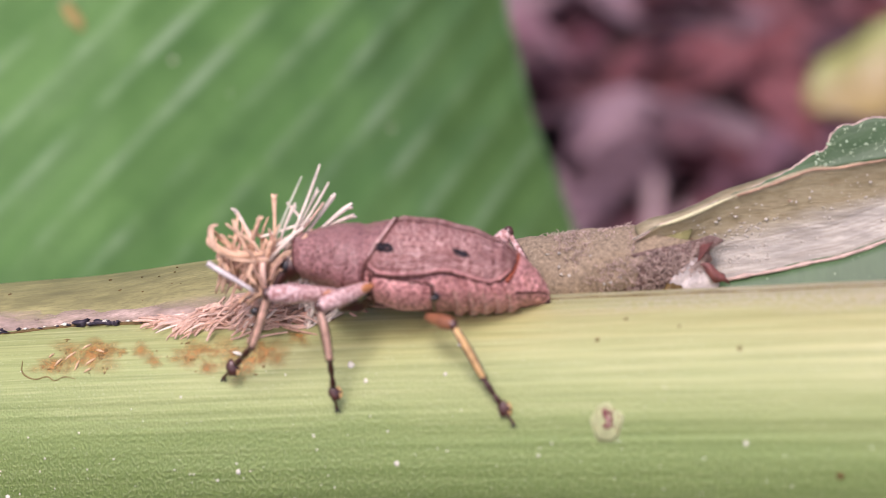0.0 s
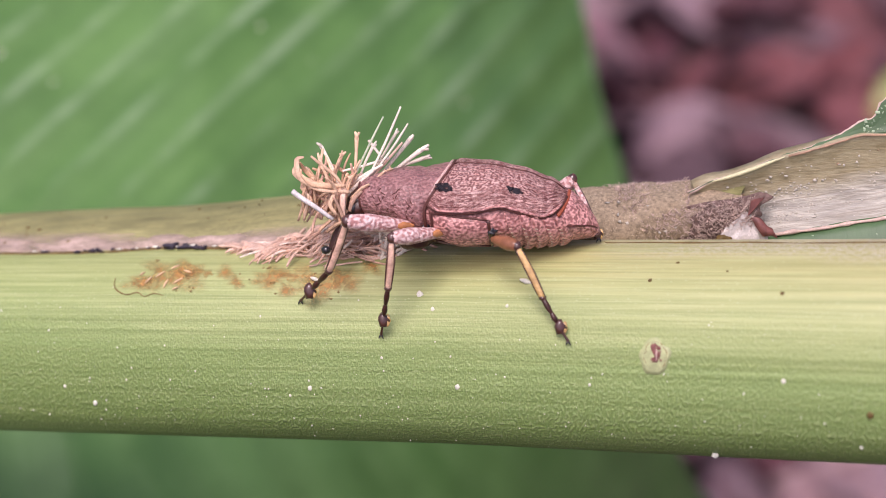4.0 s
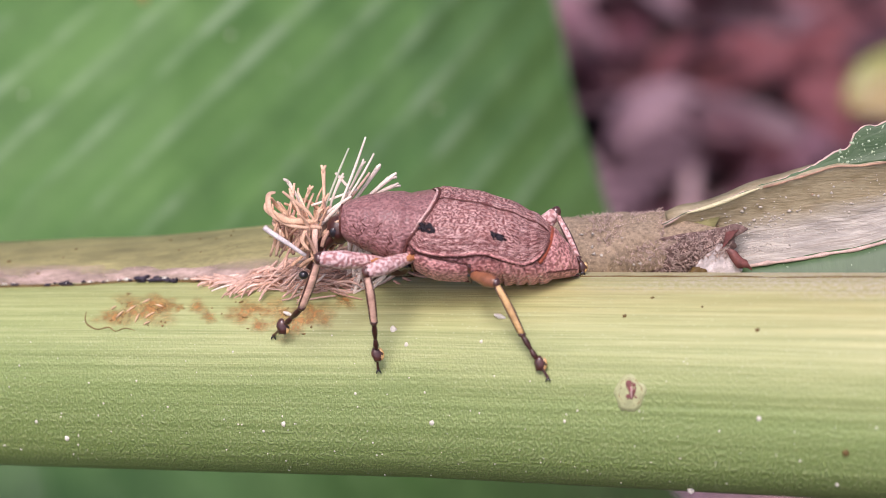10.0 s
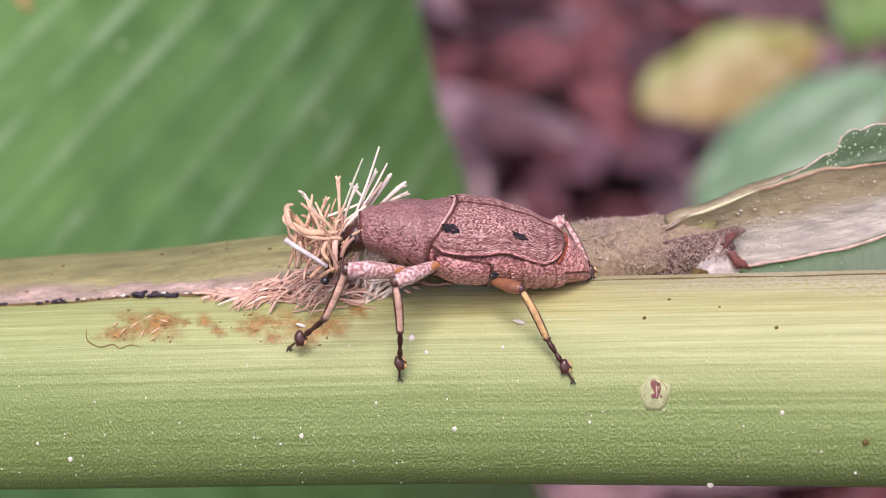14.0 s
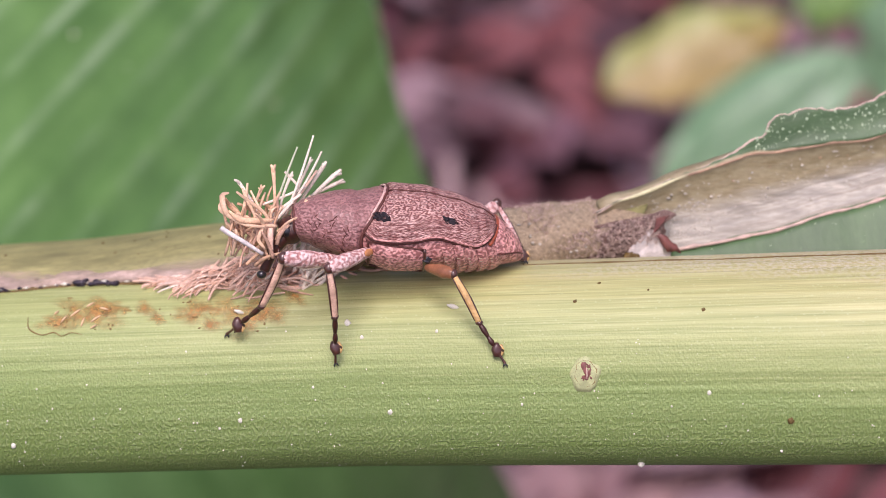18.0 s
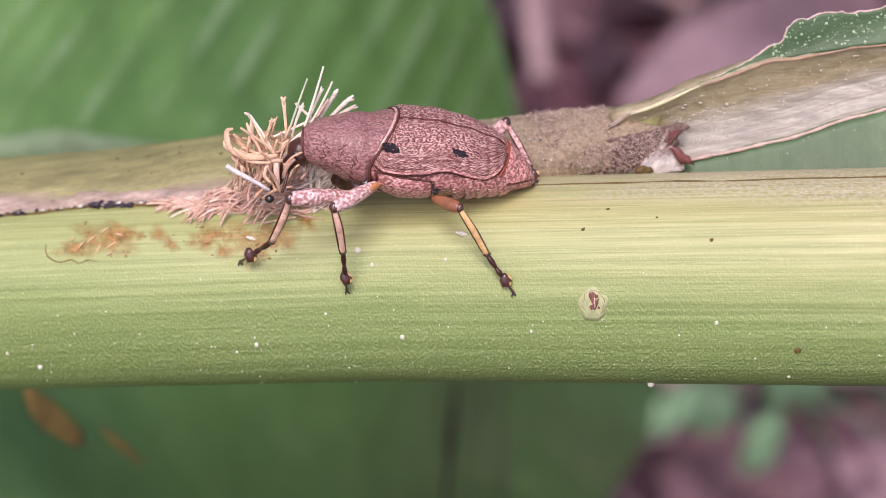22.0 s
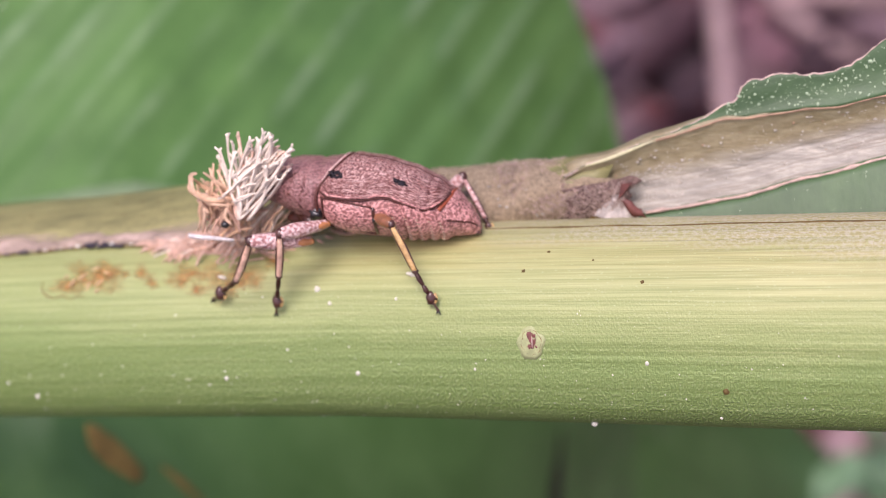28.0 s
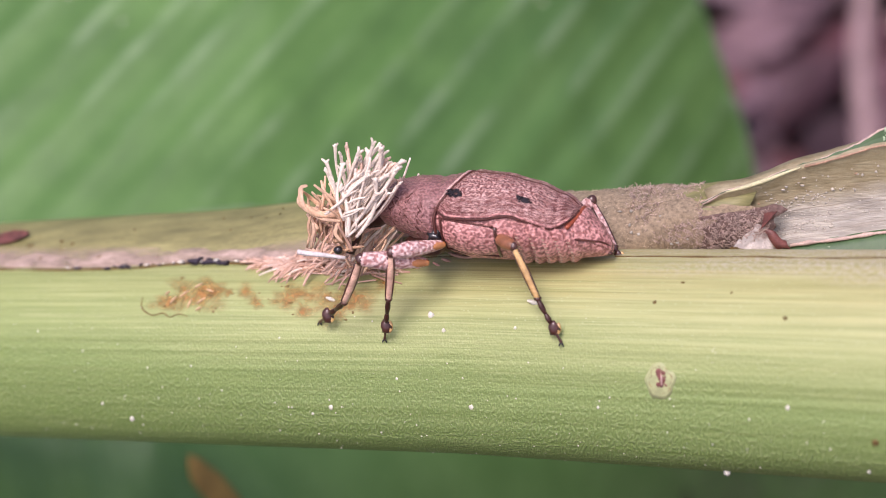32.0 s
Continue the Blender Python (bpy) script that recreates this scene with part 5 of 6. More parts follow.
        fib = part("fibre", tube(pts, [r * 0.8, r, r * rng.uniform(0.8, 1.1), r * 0.95, r * (1.3 if knob else 0.7)], 7, flat=0.7, steps=3), material, under or bundle)
        if knob:
            way = (pts[-1] - pts[-2]).normalized()
            for k in range(3):
                o = Vector((rng.uniform(-1, 1), rng.uniform(-0.4, 0.4), rng.uniform(-0.5, 0.5)))
                part("frayed_end", tube([q - way * 0.15, q + (way + o * 0.5) * 0.14, q + (way + o * 1.0) * rng.uniform(0.2, 0.34)], [r * 0.9, r * 1.0, r * 0.6], 6), material, fib)
    for p, q, r, bend, m, knob in (((-6.0, 0.9, 2.4), (-4.1, 1.0, 7.5), 0.075, 0.12, M_FIBRE_GREEN, False), ((-4.9, 1.0, 3.3), (-3.1, 1.1, 8.2), 0.08, 0.1, M_FIBRE, False), ((-4.7, 1.2, 3.7), (-2.6, 1.3, 7.2), 0.08, 0.1, M_FIBRE, False),
                                   ((-5.5, 1.6, 2.0), (-2.5, 2.2, 6.2), 0.12, 0.12, M_FIBRE, True), ((-5.2, 2.0, 2.1), (-1.8, 2.7, 5.6), 0.13, 0.1, M_FIBRE, True), ((-5.2, 2.1, 3.2), (-1.6, 2.8, 5.1), 0.11, 0.1, M_FIBRE, True),
                                   ((-6.2, 0.6, 2.6), (-7.7, 0.6, 5.4), 0.1, 0.25, M_FIBRE, True), ((-5.6, 0.8, 2.7), (-5.6, 0.8, 6.1), 0.11, 0.15, M_FIBRE_PEACH, True), ((-4.9, 1.0, 6.0), (-4.0, 1.1, 5.0), 0.1, 0.1, M_FIBRE, False),
                                   ((-6.3, 0.7, 4.0), (-3.6, 1.4, 5.0), 0.09, 0.1, M_FIBRE, False), ((-6.2, 0.5, 2.9), (-3.9, 1.0, 4.6), 0.12, 0.1, M_FIBRE, False), ((-6.6, 0.4, 1.7), (-4.4, 0.5, 4.2), 0.13, 0.1, M_FIBRE, False),
                                   ((-5.7, 1.2, 2.3), (-2.9, 1.8, 6.0), 0.1, 0.12, M_FIBRE_PINK, False), ((-5.4, 1.0, 2.6), (-4.6, 1.0, 5.6), 0.09, 0.2, M_FIBRE, True), ((-5.0, 1.4, 2.8), (-3.4, 1.6, 6.4), 0.08, 0.15, M_FIBRE, True),
                                   ((-6.8, 0.3, 2.2), (-6.4, 0.4, 4.9), 0.09, 0.3, M_FIBRE_PEACH, True), ((-6.4, 0.3, 2.0), (-5.2, 0.4, 4.8), 0.1, 0.15, M_FIBRE_PEACH, False)):
        frayed(p, q, r, bend, m, knob)
    for i in range(22):
        k = rng.random()
        p = (-6.9 + 2.0 * k + rng.uniform(-0.3, 0.3), rng.uniform(-0.3, 1.9), rng.uniform(1.0, 2.8))
        d = Vector((-0.2 + 1.1 * k + rng.uniform(-0.3, 0.3), rng.uniform(-0.1, 0.2), 1)) * rng.uniform(0.9, 2.2)
        frayed(p, Vector(p) + d, rng.uniform(0.06, 0.1), rng.uniform(0.1, 0.5), rng.choice((M_FIBRE, M_FIBRE_PEACH, M_FIBRE_PEACH, M_FIBRE_PINK)), rng.random() < 0.4)
    # a thick sheaf that the weevil draws forward
    sheaf = part("fibre_sheaf", tube(fibre_path(rng, (-6.0, -0.6, 1.6), (0.3, 0, 1), 3.0, 0.1), [0.2, 0.3, 0.3, 0.2, 0.1], 8, steps=3), M_FIBRE_PINK, tf, "dense sheaf of whitish frayed fibres")
    for i in range(64):
        k = rng.random() ** 0.7
        p = Vector((-6.6 + 1.2 * k + rng.uniform(-0.4, 0.4), -0.6 + rng.uniform(-0.7, 0.6), rng.uniform(1.2, 3.6)))
        d = Vector((-0.55 + 1.15 * k + rng.uniform(-0.3, 0.3), rng.uniform(-0.1, 0.1), 1)).normalized()
        frayed(p, p + d * (rng.uniform(1.8, 3.0) + 1.3 * k), rng.uniform(0.08, 0.13), rng.uniform(0.1, 0.8), rng.choice((M_FIBRE, M_FIBRE, M_FIBRE, M_FIBRE_PINK)), rng.random() < 0.8, sheaf)
    for i in range(16):
        p = Vector((rng.uniform(-7.6, -6.0), -1.2 + rng.uniform(-0.3, 0.3), rng.uniform(2.4, 4.4)))
        frayed(p, p + Vector((0.7, 0, rng.uniform(0.3, 1.0))) * rng.uniform(0.9, 1.7), rng.uniform(0.06, 0.1), 0.3, M_FIBRE, rng.random() < 0.5, sheaf)
    splinter = part("white_splinter", tube([(-8.8, -1.2, 2.85), (-8.4, -1.25, 2.55), (-7.5, -1.3, 2.0), (-6.3, -1.3, 1.2)], [0.17, 0.16, 0.15, 0.11], 8, steps=3), M_WHITE, tf, "stiff white splinter")
    # loose shreds under the weevil
    for i in range(16):
        x = rng.uniform(-4.5, 3.0)
        y = stalk_at(x, split_angle(x)).y - 1.4 * rng.random()
        p = (x, y, stalk_top(x, y) + rng.uniform(0.1, 0.35))
        part("shred", tube(fibre_path(rng, p, (1, -0.2, rng.uniform(-0.5, 0.2)), rng.uniform(0.8, 2.0), 0.8), [0.06, 0.09, 0.09, 0.07, 0.04], 6, steps=2), M_FIBRE_BASE, tf)
    return tf, bundle, sheaf, splinter


tuft, tuft_bundle, tuft_sheaf, splinter = build_tuft()


# ---- the ant ----
def build_ant():
    ant = thing("ant", "tiny dark brown ant running over the stalk", "ant")
    part("abdomen", blob((-0.5, 0, 0.18), (0.3, 0.14, 0.14), 0.05, 1), M_ANT, ant)
    part("thorax", tube([(-0.25, 0, 0.2), (0.0, 0, 0.26), (0.3, 0, 0.24)], [0.05, 0.09, 0.07], 10, steps=4), M_ANT, ant)
    part("head", blob((0.45, 0, 0.22), (0.17, 0.13, 0.12), 0.05, 2), M_ANT, ant)
    for s in (-1, 1):
        for x, dx in ((0.2, 0.3), (0.05, 0.0), (-0.12, -0.3)):
            part("leg", tube([(x, s * 0.08, 0.2), (x + dx * 0.6, s * 0.32, 0.3), (x + dx * 1.4, s * 0.55, 0.0)], [0.022, 0.02, 0.014], 5), M_ANT, ant)
        part("feeler", tube([(0.66, s * 0.08, 0.28), (0.85, s * 0.2, 0.34), (1.05, s * 0.24, 0.2)], [0.025, 0.02, 0.02], 5), M_ANT, ant)
    return ant


ant = build_ant()

# ---- the large leaf behind, folded along its midrib ----
def fold_z(x):
    return -9.5 - 0.38 * max(0.0, min(50.0, x + 30)) + 0.1 * min(0.0, x + 30)


def leaf_end(z):
    k = max(-13.0, min(24.0, z))
    return 11.4 - 0.383 * k + 0.0009 * k * k + 0.0003 * k ** 3 - 0.2 * (z - k) + 0.3 * max(0.0, -35.0 - z) + 0.5 * noise.noise(Vector((z * 0.12, 0, 4)))


def big_leaf_point(x, w):
    """w in millimetres across the leaf, up from the fold when positive."""
    z = fold_z(x) + w
    lean = 0.6 + 0.35 * max(0.0, min(1.0, (-8 - x) / 30))
    k = max(0.0, min(28.0, -12 - x))
    twist = max(-0.45, min(1.1, -0.4 + (15 - x) * 0.031))
    y = 80 + 1.0 * x + 0.65 * (k * k / 56 + max(0.0, -40 - x)) + (lean * w if w > 0 else twist * max(w, -38) + 0.2 * twist * min(0, w + 38))
    y += 5.0 * (max(0.0, -60 - x) / 60) ** 2
    if w > 0:
        s = x * 0.766 - z * 0.643
        amp = min(1, w / 6)
    else:
        s = x * 0.87 + z * 0.5
        amp = min(1, -w / 6) * 0.6
    pleat = abs(math.sin(math.pi * s / 5.2)) ** 0.8
    y += 0.015 * max(0.0, x + 6) ** 2
    y += amp * (0.7 * pleat + 0.25 * noise.noise(Vector((s * 0.35, 0, 9)))) + 1.2 * noise.noise(Vector((x * 0.02, w * 0.02, 3)))
    return Vector((x, y, z)), s


def build_big_leaf():
    lf = thing("large_leaf", "large green leaf with slanting veins and a pale midrib", "leaf")
    for lo, hi, nv, label in ((0, 110, 90, "upper half blade with slanting veins"), (-75, 0, 70, "lower half blade, duller green")):
        bm = bmesh.new()
        lay = bm.loops.layers.uv.new()
        nu = 330
        vs, uvs = [], {}
        for i in range(nu + 1):
            row = []
            for j in range(nv + 1):
                w = lo + (hi - lo) * j / nv
                xe = leaf_end(fold_z(11) + w)
                x = xe - 215 * (1 - i / nu) ** 1.25
                p, s = big_leaf_point(x, w)
                v = bm.verts.new(p)
                uvs[v] = (s / 100, w / 100)
                row.append(v)
            vs.append(row)
        for i in range(nu):
            for j in range(nv):
                f = bm.faces.new((vs[i][j], vs[i + 1][j], vs[i + 1][j + 1], vs[i][j + 1]))
                for lp in f.loops:
                    lp[lay].uv = uvs[lp.vert]
        bmesh.ops.recalc_face_normals(bm, faces=bm.faces)
        part("blade", bm, M_LEAF if lo == 0 else M_LEAF_LOW, lf, label)
    pts = []
    rad = []
    for i in range(50):
        x = -205 + 205 * i / 49
        p, _ = big_leaf_point(x, 0)
        pts.append(p + Vector((0, -0.2, 0)))
        rad.append(0.7 + 4.6 * (1 - i / 49) ** 0.8)
    part("midrib", tube(pts, rad, 12, flat=0.6), M_LEAF_RIB, lf, "pale green midrib")
    edge = [big_leaf_point(leaf_end(fold_z(11) + w) - 0.05, w)[0] for w in range(-74, 110, 2)]
    part("leaf_margin", tube(edge, 0.22, 6), M_LEAF_DARK, lf, "thin darker margin")
    rng = random.Random(3)
    for i, (x, z, rx, rz) in enumerate(((-28.8, -29.0, 0.8, 3.0), (-23.6, -34, 0.25, 2.2), (-36, 19, 0.8, 1.6))):
        def spot(u, v, x=x, z=z, rx=rx, rz=rz):
            t = 2 * math.pi * v
            q = u * (1 + 0.25 * noise.noise(Vector((math.cos(t) * 2, math.sin(t) * 2, x))))
            xx = x + rx * q * math.cos(t) - 0.7 * rz * q * math.sin(t)
            zz = z + rz * q * math.sin(t)
            return big_leaf_point(xx, zz - fold_z(xx))[0] + Vector((0, -0.5 + 0.3 * u, 0))
        part("lesion", grid_mesh(spot, 8, 22, True), M_LESION if i < 2 else M_YELLOW, lf, "orange-brown lesion" if i < 2 else "small yellow fleck")
    for i in range(9):
        x = rng.uniform(-60, 5)
        z = rng.uniform(-8, 22) if i < 7 else rng.uniform(-40, -25)
        p = big_leaf_point(x, z - fold_z(x))[0]
        r = rng.uniform(0.12, 0.26)
        part("pale_fleck", blob(p + Vector((0, -0.35, 0)), (r, 0.1, r), 0.3, i, 2), M_GRAIN, lf)
    return lf


big_leaf = build_big_leaf()

# a thin dark stalk that stands before the lower half of the leaf
dark_stalk = part("dead_stalk", tube([(7.6, 99, -48), (7.3, 98, -50.5), (6.6, 97, -54), (5.6, 96, -60), (3.6, 94, -72), (0, 90, -96), (-8, 84, -150), (-22, 76, -243)], [0.3, 1.1, 1.8, 2.2, 2.3, 2.4, 2.5, 2.8], 10, steps=6), M_DARKSTALK)
part("dry_tip", tube([(7.75, 98.6, -45.5), (7.6, 98.2, -47.5), (7.45, 97.6, -49.5)], [0.3, 0.8, 0.5], 8, steps=4), M_TWIG, dark_stalk, "pale dry tip").matrix_basis = Matrix()
tagged(dark_stalk, "thin dark brown dead stalk standing behind the green stalk", "stalk")


# ---- forest floor, in world metres ----
def in_world(ob):
    ob.matrix_basis = Matrix()
    return ob


def build_ground():
    def at(u, v):
        r = 8000 * u ** 3.2
        t = 2 * math.pi * v
        x, y = 60 + r * math.cos(t), 280 + r * math.sin(t)
        return Vector((x, y, 6 * noise.noise(Vector((x * 0.012, y * 0.012, 0))) + 3 * noise.noise(Vector((x * 0.05, y * 0.05, 4))) - 6))
    g = part("ground", grid_mesh(at, 110, 160, True), M_GROUND)
    return in_world(tagged(g, "dark forest soil under dead leaves", "ground", kind="structure"))


build_ground()


def dry_leaf_mesh(seed, length, width, curl, material):
    rng = random.Random(seed)
    tilt = rng.uniform(-0.3, 0.3)
    def at(u, v):
        t = -1 + 2 * v
        w = width * 0.5 * math.sin(math.pi * min(1, u * 0.93 + 0.05)) ** 0.75
        x = length * (u - 0.5)
        y = w * t
        z = curl * (t * t - 0.3) * (0.5 + u) + curl * 0.8 * math.sin(u * 3 + seed) + tilt * x * 0.2
        z += 0.05 * length * noise.noise(Vector((u * 3, t * 2, seed))) - 0.02 * length * (abs(t) < 0.1)
        return Vector((x, y, z))
    return thicken(grid_mesh(at, 18, 10, uv=True), 0.35)


def scatter_litter():
    rng = random.Random(12)
    kinds = []
    for k in range(9):
        ln, curl = rng.uniform(30, 54), rng.uniform(2, 7)
        ob = part("dry_leaf", dry_leaf_mesh(k, ln, rng.uniform(17, 29), curl, M_LITTER), M_LITTER)
        rib_pts = [(ln * (u - 0.5), 0, -0.3 * curl * (0.5 + u) + curl * 0.8 * math.sin(u * 3 + k) + 0.05 * ln * noise.noise(Vector((u * 3, 0, k))) + 0.3) for u in (-0.12, 0.0, 0.2, 0.4, 0.6, 0.8, 0.97)]
        part("midrib", tube(rib_pts, [0.7, 0.7, 0.6, 0.5, 0.5, 0.4, 0.2], 6, steps=2), M_LITTER, ob)
        tagged(ob, "curled dead leaf, pinkish brown, on the forest floor", "dead leaf", "leaf litter")
        kinds.append(ob)
    n = 0
    for iy in range(15):
        for ix in range(14):
            x = -30 + 19 * ix + rng.uniform(-9, 9)
            y = 110 + 22 * iy + rng.uniform(-11, 11)
            m = pose(x * MM, y * MM, (2 + 9 * rng.random()) * MM, rng.uniform(-28, 28), rng.uniform(-28, 28), rng.uniform(0, 360))
            if n < len(kinds):
                kinds[n].matrix_basis = m
            else:
                copy_thing(kinds[rng.randrange(len(kinds))], m)
            n += 1


scatter_litter()


def fallen(name, label, bm, material, place, category="dead leaf"):
    ob = part(name, bm, material)
    ob.matrix_basis = place
    return tagged(ob, label, category)


# the broad pale leaf that lies folded on the litter
def curl_mesh():
    def at(u, v):
        t = -1 + 2 * v
        x = 104 * (u - 0.5)
        y = 34 * t * math.sin(math.pi * min(1, u * 0.9 + 0.06)) ** 0.6
        z = 7 * t * t + 5 * math.sin(u * 4.5) + 4 * noise.noise(Vector((u * 3, t * 2, 5))) + 5 * abs(math.sin(t * 2.6 + u * 3)) ** 2 - 4 * math.exp(-((t - 0.5 + u) / 0.12) ** 2)
        return Vector((x, y, z))
    return thicken(grid_mesh(at, 40, 24, uv=True), 0.5)


curled = fallen("curled_leaf", "broad pale pinkish dead leaf lying folded on the litter", curl_mesh(), M_CURL, pose(0.099, 0.207, 0.016, 6, -6, 12) @ Matrix.Scale(0.8, 4))
part("midrib", tube([(104 * (u - 0.5), 0, 5 * math.sin(u * 4.5) + 4 * noise.noise(Vector((u * 3, 0, 5))) + 0.8) for u in (-0.1, 0, 0.2, 0.4, 0.6, 0.8, 0.96)], [1.6, 1.6, 1.4, 1.2, 1.0, 0.8, 0.3], 8, steps=3), M_TWIG, curled)
def knotted(ob, spots):
    """Bud scars along a twig."""
    for i, (x, y, z, r) in enumerate(spots):
        part("knot", blob((x, y, z), (r, r, r * 0.8), 0.4, i, 2), M_TWIG, ob, "swollen bud scar")
    return ob


knotted(fallen("twig", "straight pale dead twig lying on the litter", tube([(1, -45, 0), (0, -20, 3), (0, 5, 4), (2, 31, 2)], [3.0, 2.8, 2.6, 2.0], 10, steps=6), M_TWIG, pose(0.0385, 0.262, 0.017), "twig"), ((0.6, -22, 4.4, 2.0), (-0.8, 8, 5.0, 1.8)))
knotted(fallen("twig", "pale dead twig lying bent over the litter", tube([(-45, 0, 0), (-10, 3, 8), (25, -2, 6), (60, -10, 0)], [2.6, 2.8, 2.6, 1.8], 10, steps=6), M_TWIG, pose(0.094, 0.247, 0.018, 0, 0, -28), "twig"), ((-12, 3, 9.4, 2.0), (24, -2, 7.6, 1.7)))
knotted(fallen("twig", "curved pale dead twig lying on the litter", tube([(48, 284, 16), (53, 267, 18), (60, 254, 20), (68, 245, 19), (80, 240, 17)], [1.6, 2.0, 2.4, 2.6, 2.2], 10, steps=6), M_TWIG, Matrix(), "twig"), ((54, 266, 19.5, 1.6), (69, 244, 20.8, 1.8)))


# dark leaf-shaped sheets stand in for the shadowed gaps in the litter
for k, (x, y, ln, turn) in enumerate(((54, 221, 19, 70), (66, 243, 24, 25), (88, 243, 17, -20), (31, 236, 20, 60))):
    rot = fallen("rotten_leaf", "dark leaf-shaped sheet standing in for shadow between dead leaves", dry_leaf_mesh(70 + k, ln, ln * 0.6, 1.5, M_GAP_SHADE), M_GAP_SHADE, pose(x * MM, y * MM, 0.021, 8, 0, turn))
    part("midrib", tube([(ln * (u - 0.5), 0, 1.2) for u in (-0.1, 0.3, 0.6, 0.9)], [0.5, 0.5, 0.4, 0.2], 6), M_GAP_SHADE, rot)


# ---- living leaves near the floor ----
def small_leaf_mesh(length, width, cup=2.0, seed=0):
    def at(u, v):
        t = -1 + 2 * v
        w = width * 0.5 * math.sin(math.pi * min(1, 0.02 + u * 0.97)) ** 0.65 * (1 + 0.3 * noise.noise(Vector((u * 4.5, t, seed + 3))))
        return Vector((length * (u - 0.5), w * t, cup * (1 - t * t) * math.sin(math.pi * u) - 0.6 * (abs(t) < 0.08) + 2.4 * noise.noise(Vector((u * 3, t * 1.5, seed)))))
    return thicken(grid_mesh(at, 24, 14, uv=True), 0.3)


def facing(x, y, z, length, width, turn, material, name, label, seed, lean=20):
    """A leaf held up before the viewer, in the plant's frame."""
    ob = part(name, small_leaf_mesh(length, width, 2.0, seed), material)
    ob.matrix_basis = PLANT @ pose(x * MM, y * MM, z * MM) @ pose(0, 0, 0, 0, -turn, 0) @ pose(0, 0, 0, 90 - lean, 0, 0)
    part("midrib", tube([(length * (u - 0.5), 0, 2.0 * math.sin(math.pi * u) - 0.3 + 0.8 * noise.noise(Vector((u * 3, 0, seed)))) for u in (0.03, 0.25, 0.5, 0.75, 1.0, 1.1)], [0.12, 0.3, 0.4, 0.45, 0.5, 0.5], 6, steps=2), material, ob)
    base = ob.matrix_basis @ Vector((0.62 * length * MM, 0, 0))
    foot = Vector((base.x + 0.04, base.y + 0.012, -0.004))
    mid = base.lerp(foot, 0.5) + Vector((0.003, 0.006, 0))
    back = ob.matrix_basis.inverted()
    part("stem", tube([(back @ q) / MM for q in (ob.matrix_basis @ Vector((0.46 * length * MM, 0, 0)), base, mid, foot)], [0.4, 0.5, 0.6, 0.7], 6, steps=3), M_GREEN2, ob, "thin green stem")
    return tagged(ob, label, "leaf", "low green leaves")


facing(89, 292, 8.0, 44, 21, 20, M_YELLOW, "yellow_leaf", "yellowing leaf of a low plant, olive along one side", 1)
facing(101, 277, -7, 54, 25, 33, M_GREEN2, "green_leaf", "pale dull green leaf of a low plant", 2)
facing(127, 304, 27, 30, 22, 60, M_GREEN3, "green_leaf", "yellowish green leaf of a low plant", 5)
facing(142, 296, 12, 44, 24, 80, M_GREEN2, "green_leaf", "pale dull green leaf of a low plant", 3)
facing(131, 300, -32, 50, 20, 80, M_GREEN2, "green_leaf", "dull green leaf of a low plant", 4)
rng_s = random.Random(31)
for i in range(9):
    facing(rng_s.uniform(50, 78), 200 + rng_s.uniform(-10, 10), -98 + rng_s.uniform(-12, 10), rng_s.uniform(12, 20), rng_s.uniform(6, 11), rng_s.uniform(20, 130), M_GREEN2, "seedling_leaf", "small green seedling leaf near the floor", 10 + i, rng_s.uniform(10, 50))


PALE_SPOTS = ((66, 132), (92, 140), (48, 128), (74, 168), (101, 158), (62, 183), (40, 174), (86, 180), (28, 150), (70, 112), (112, 150), (55, 152))
pale_rng = random.Random(8)
for i, (x, y) in enumerate(PALE_SPOTS):
    ob = part("dry_leaf", dry_leaf_mesh(40 + i, pale_rng.uniform(26, 44), pale_rng.uniform(14, 24), pale_rng.uniform(2, 6), M_PALE_LITTER), M_PALE_LITTER)
    part("midrib", tube([(14 * (u - 0.5), 0, 0.8) for u in (0, 0.5, 1)], [0.5, 0.5, 0.3], 6), M_TWIG, ob)
    ob.matrix_basis = pose(x * MM, y * MM, (12 + 4 * pale_rng.random()) * MM, pale_rng.uniform(-20, 20), pale_rng.uniform(-20, 20), pale_rng.uniform(0, 360))
    tagged(ob, "pale pink dead leaf on the dark litter", "dead leaf", "leaf litter")


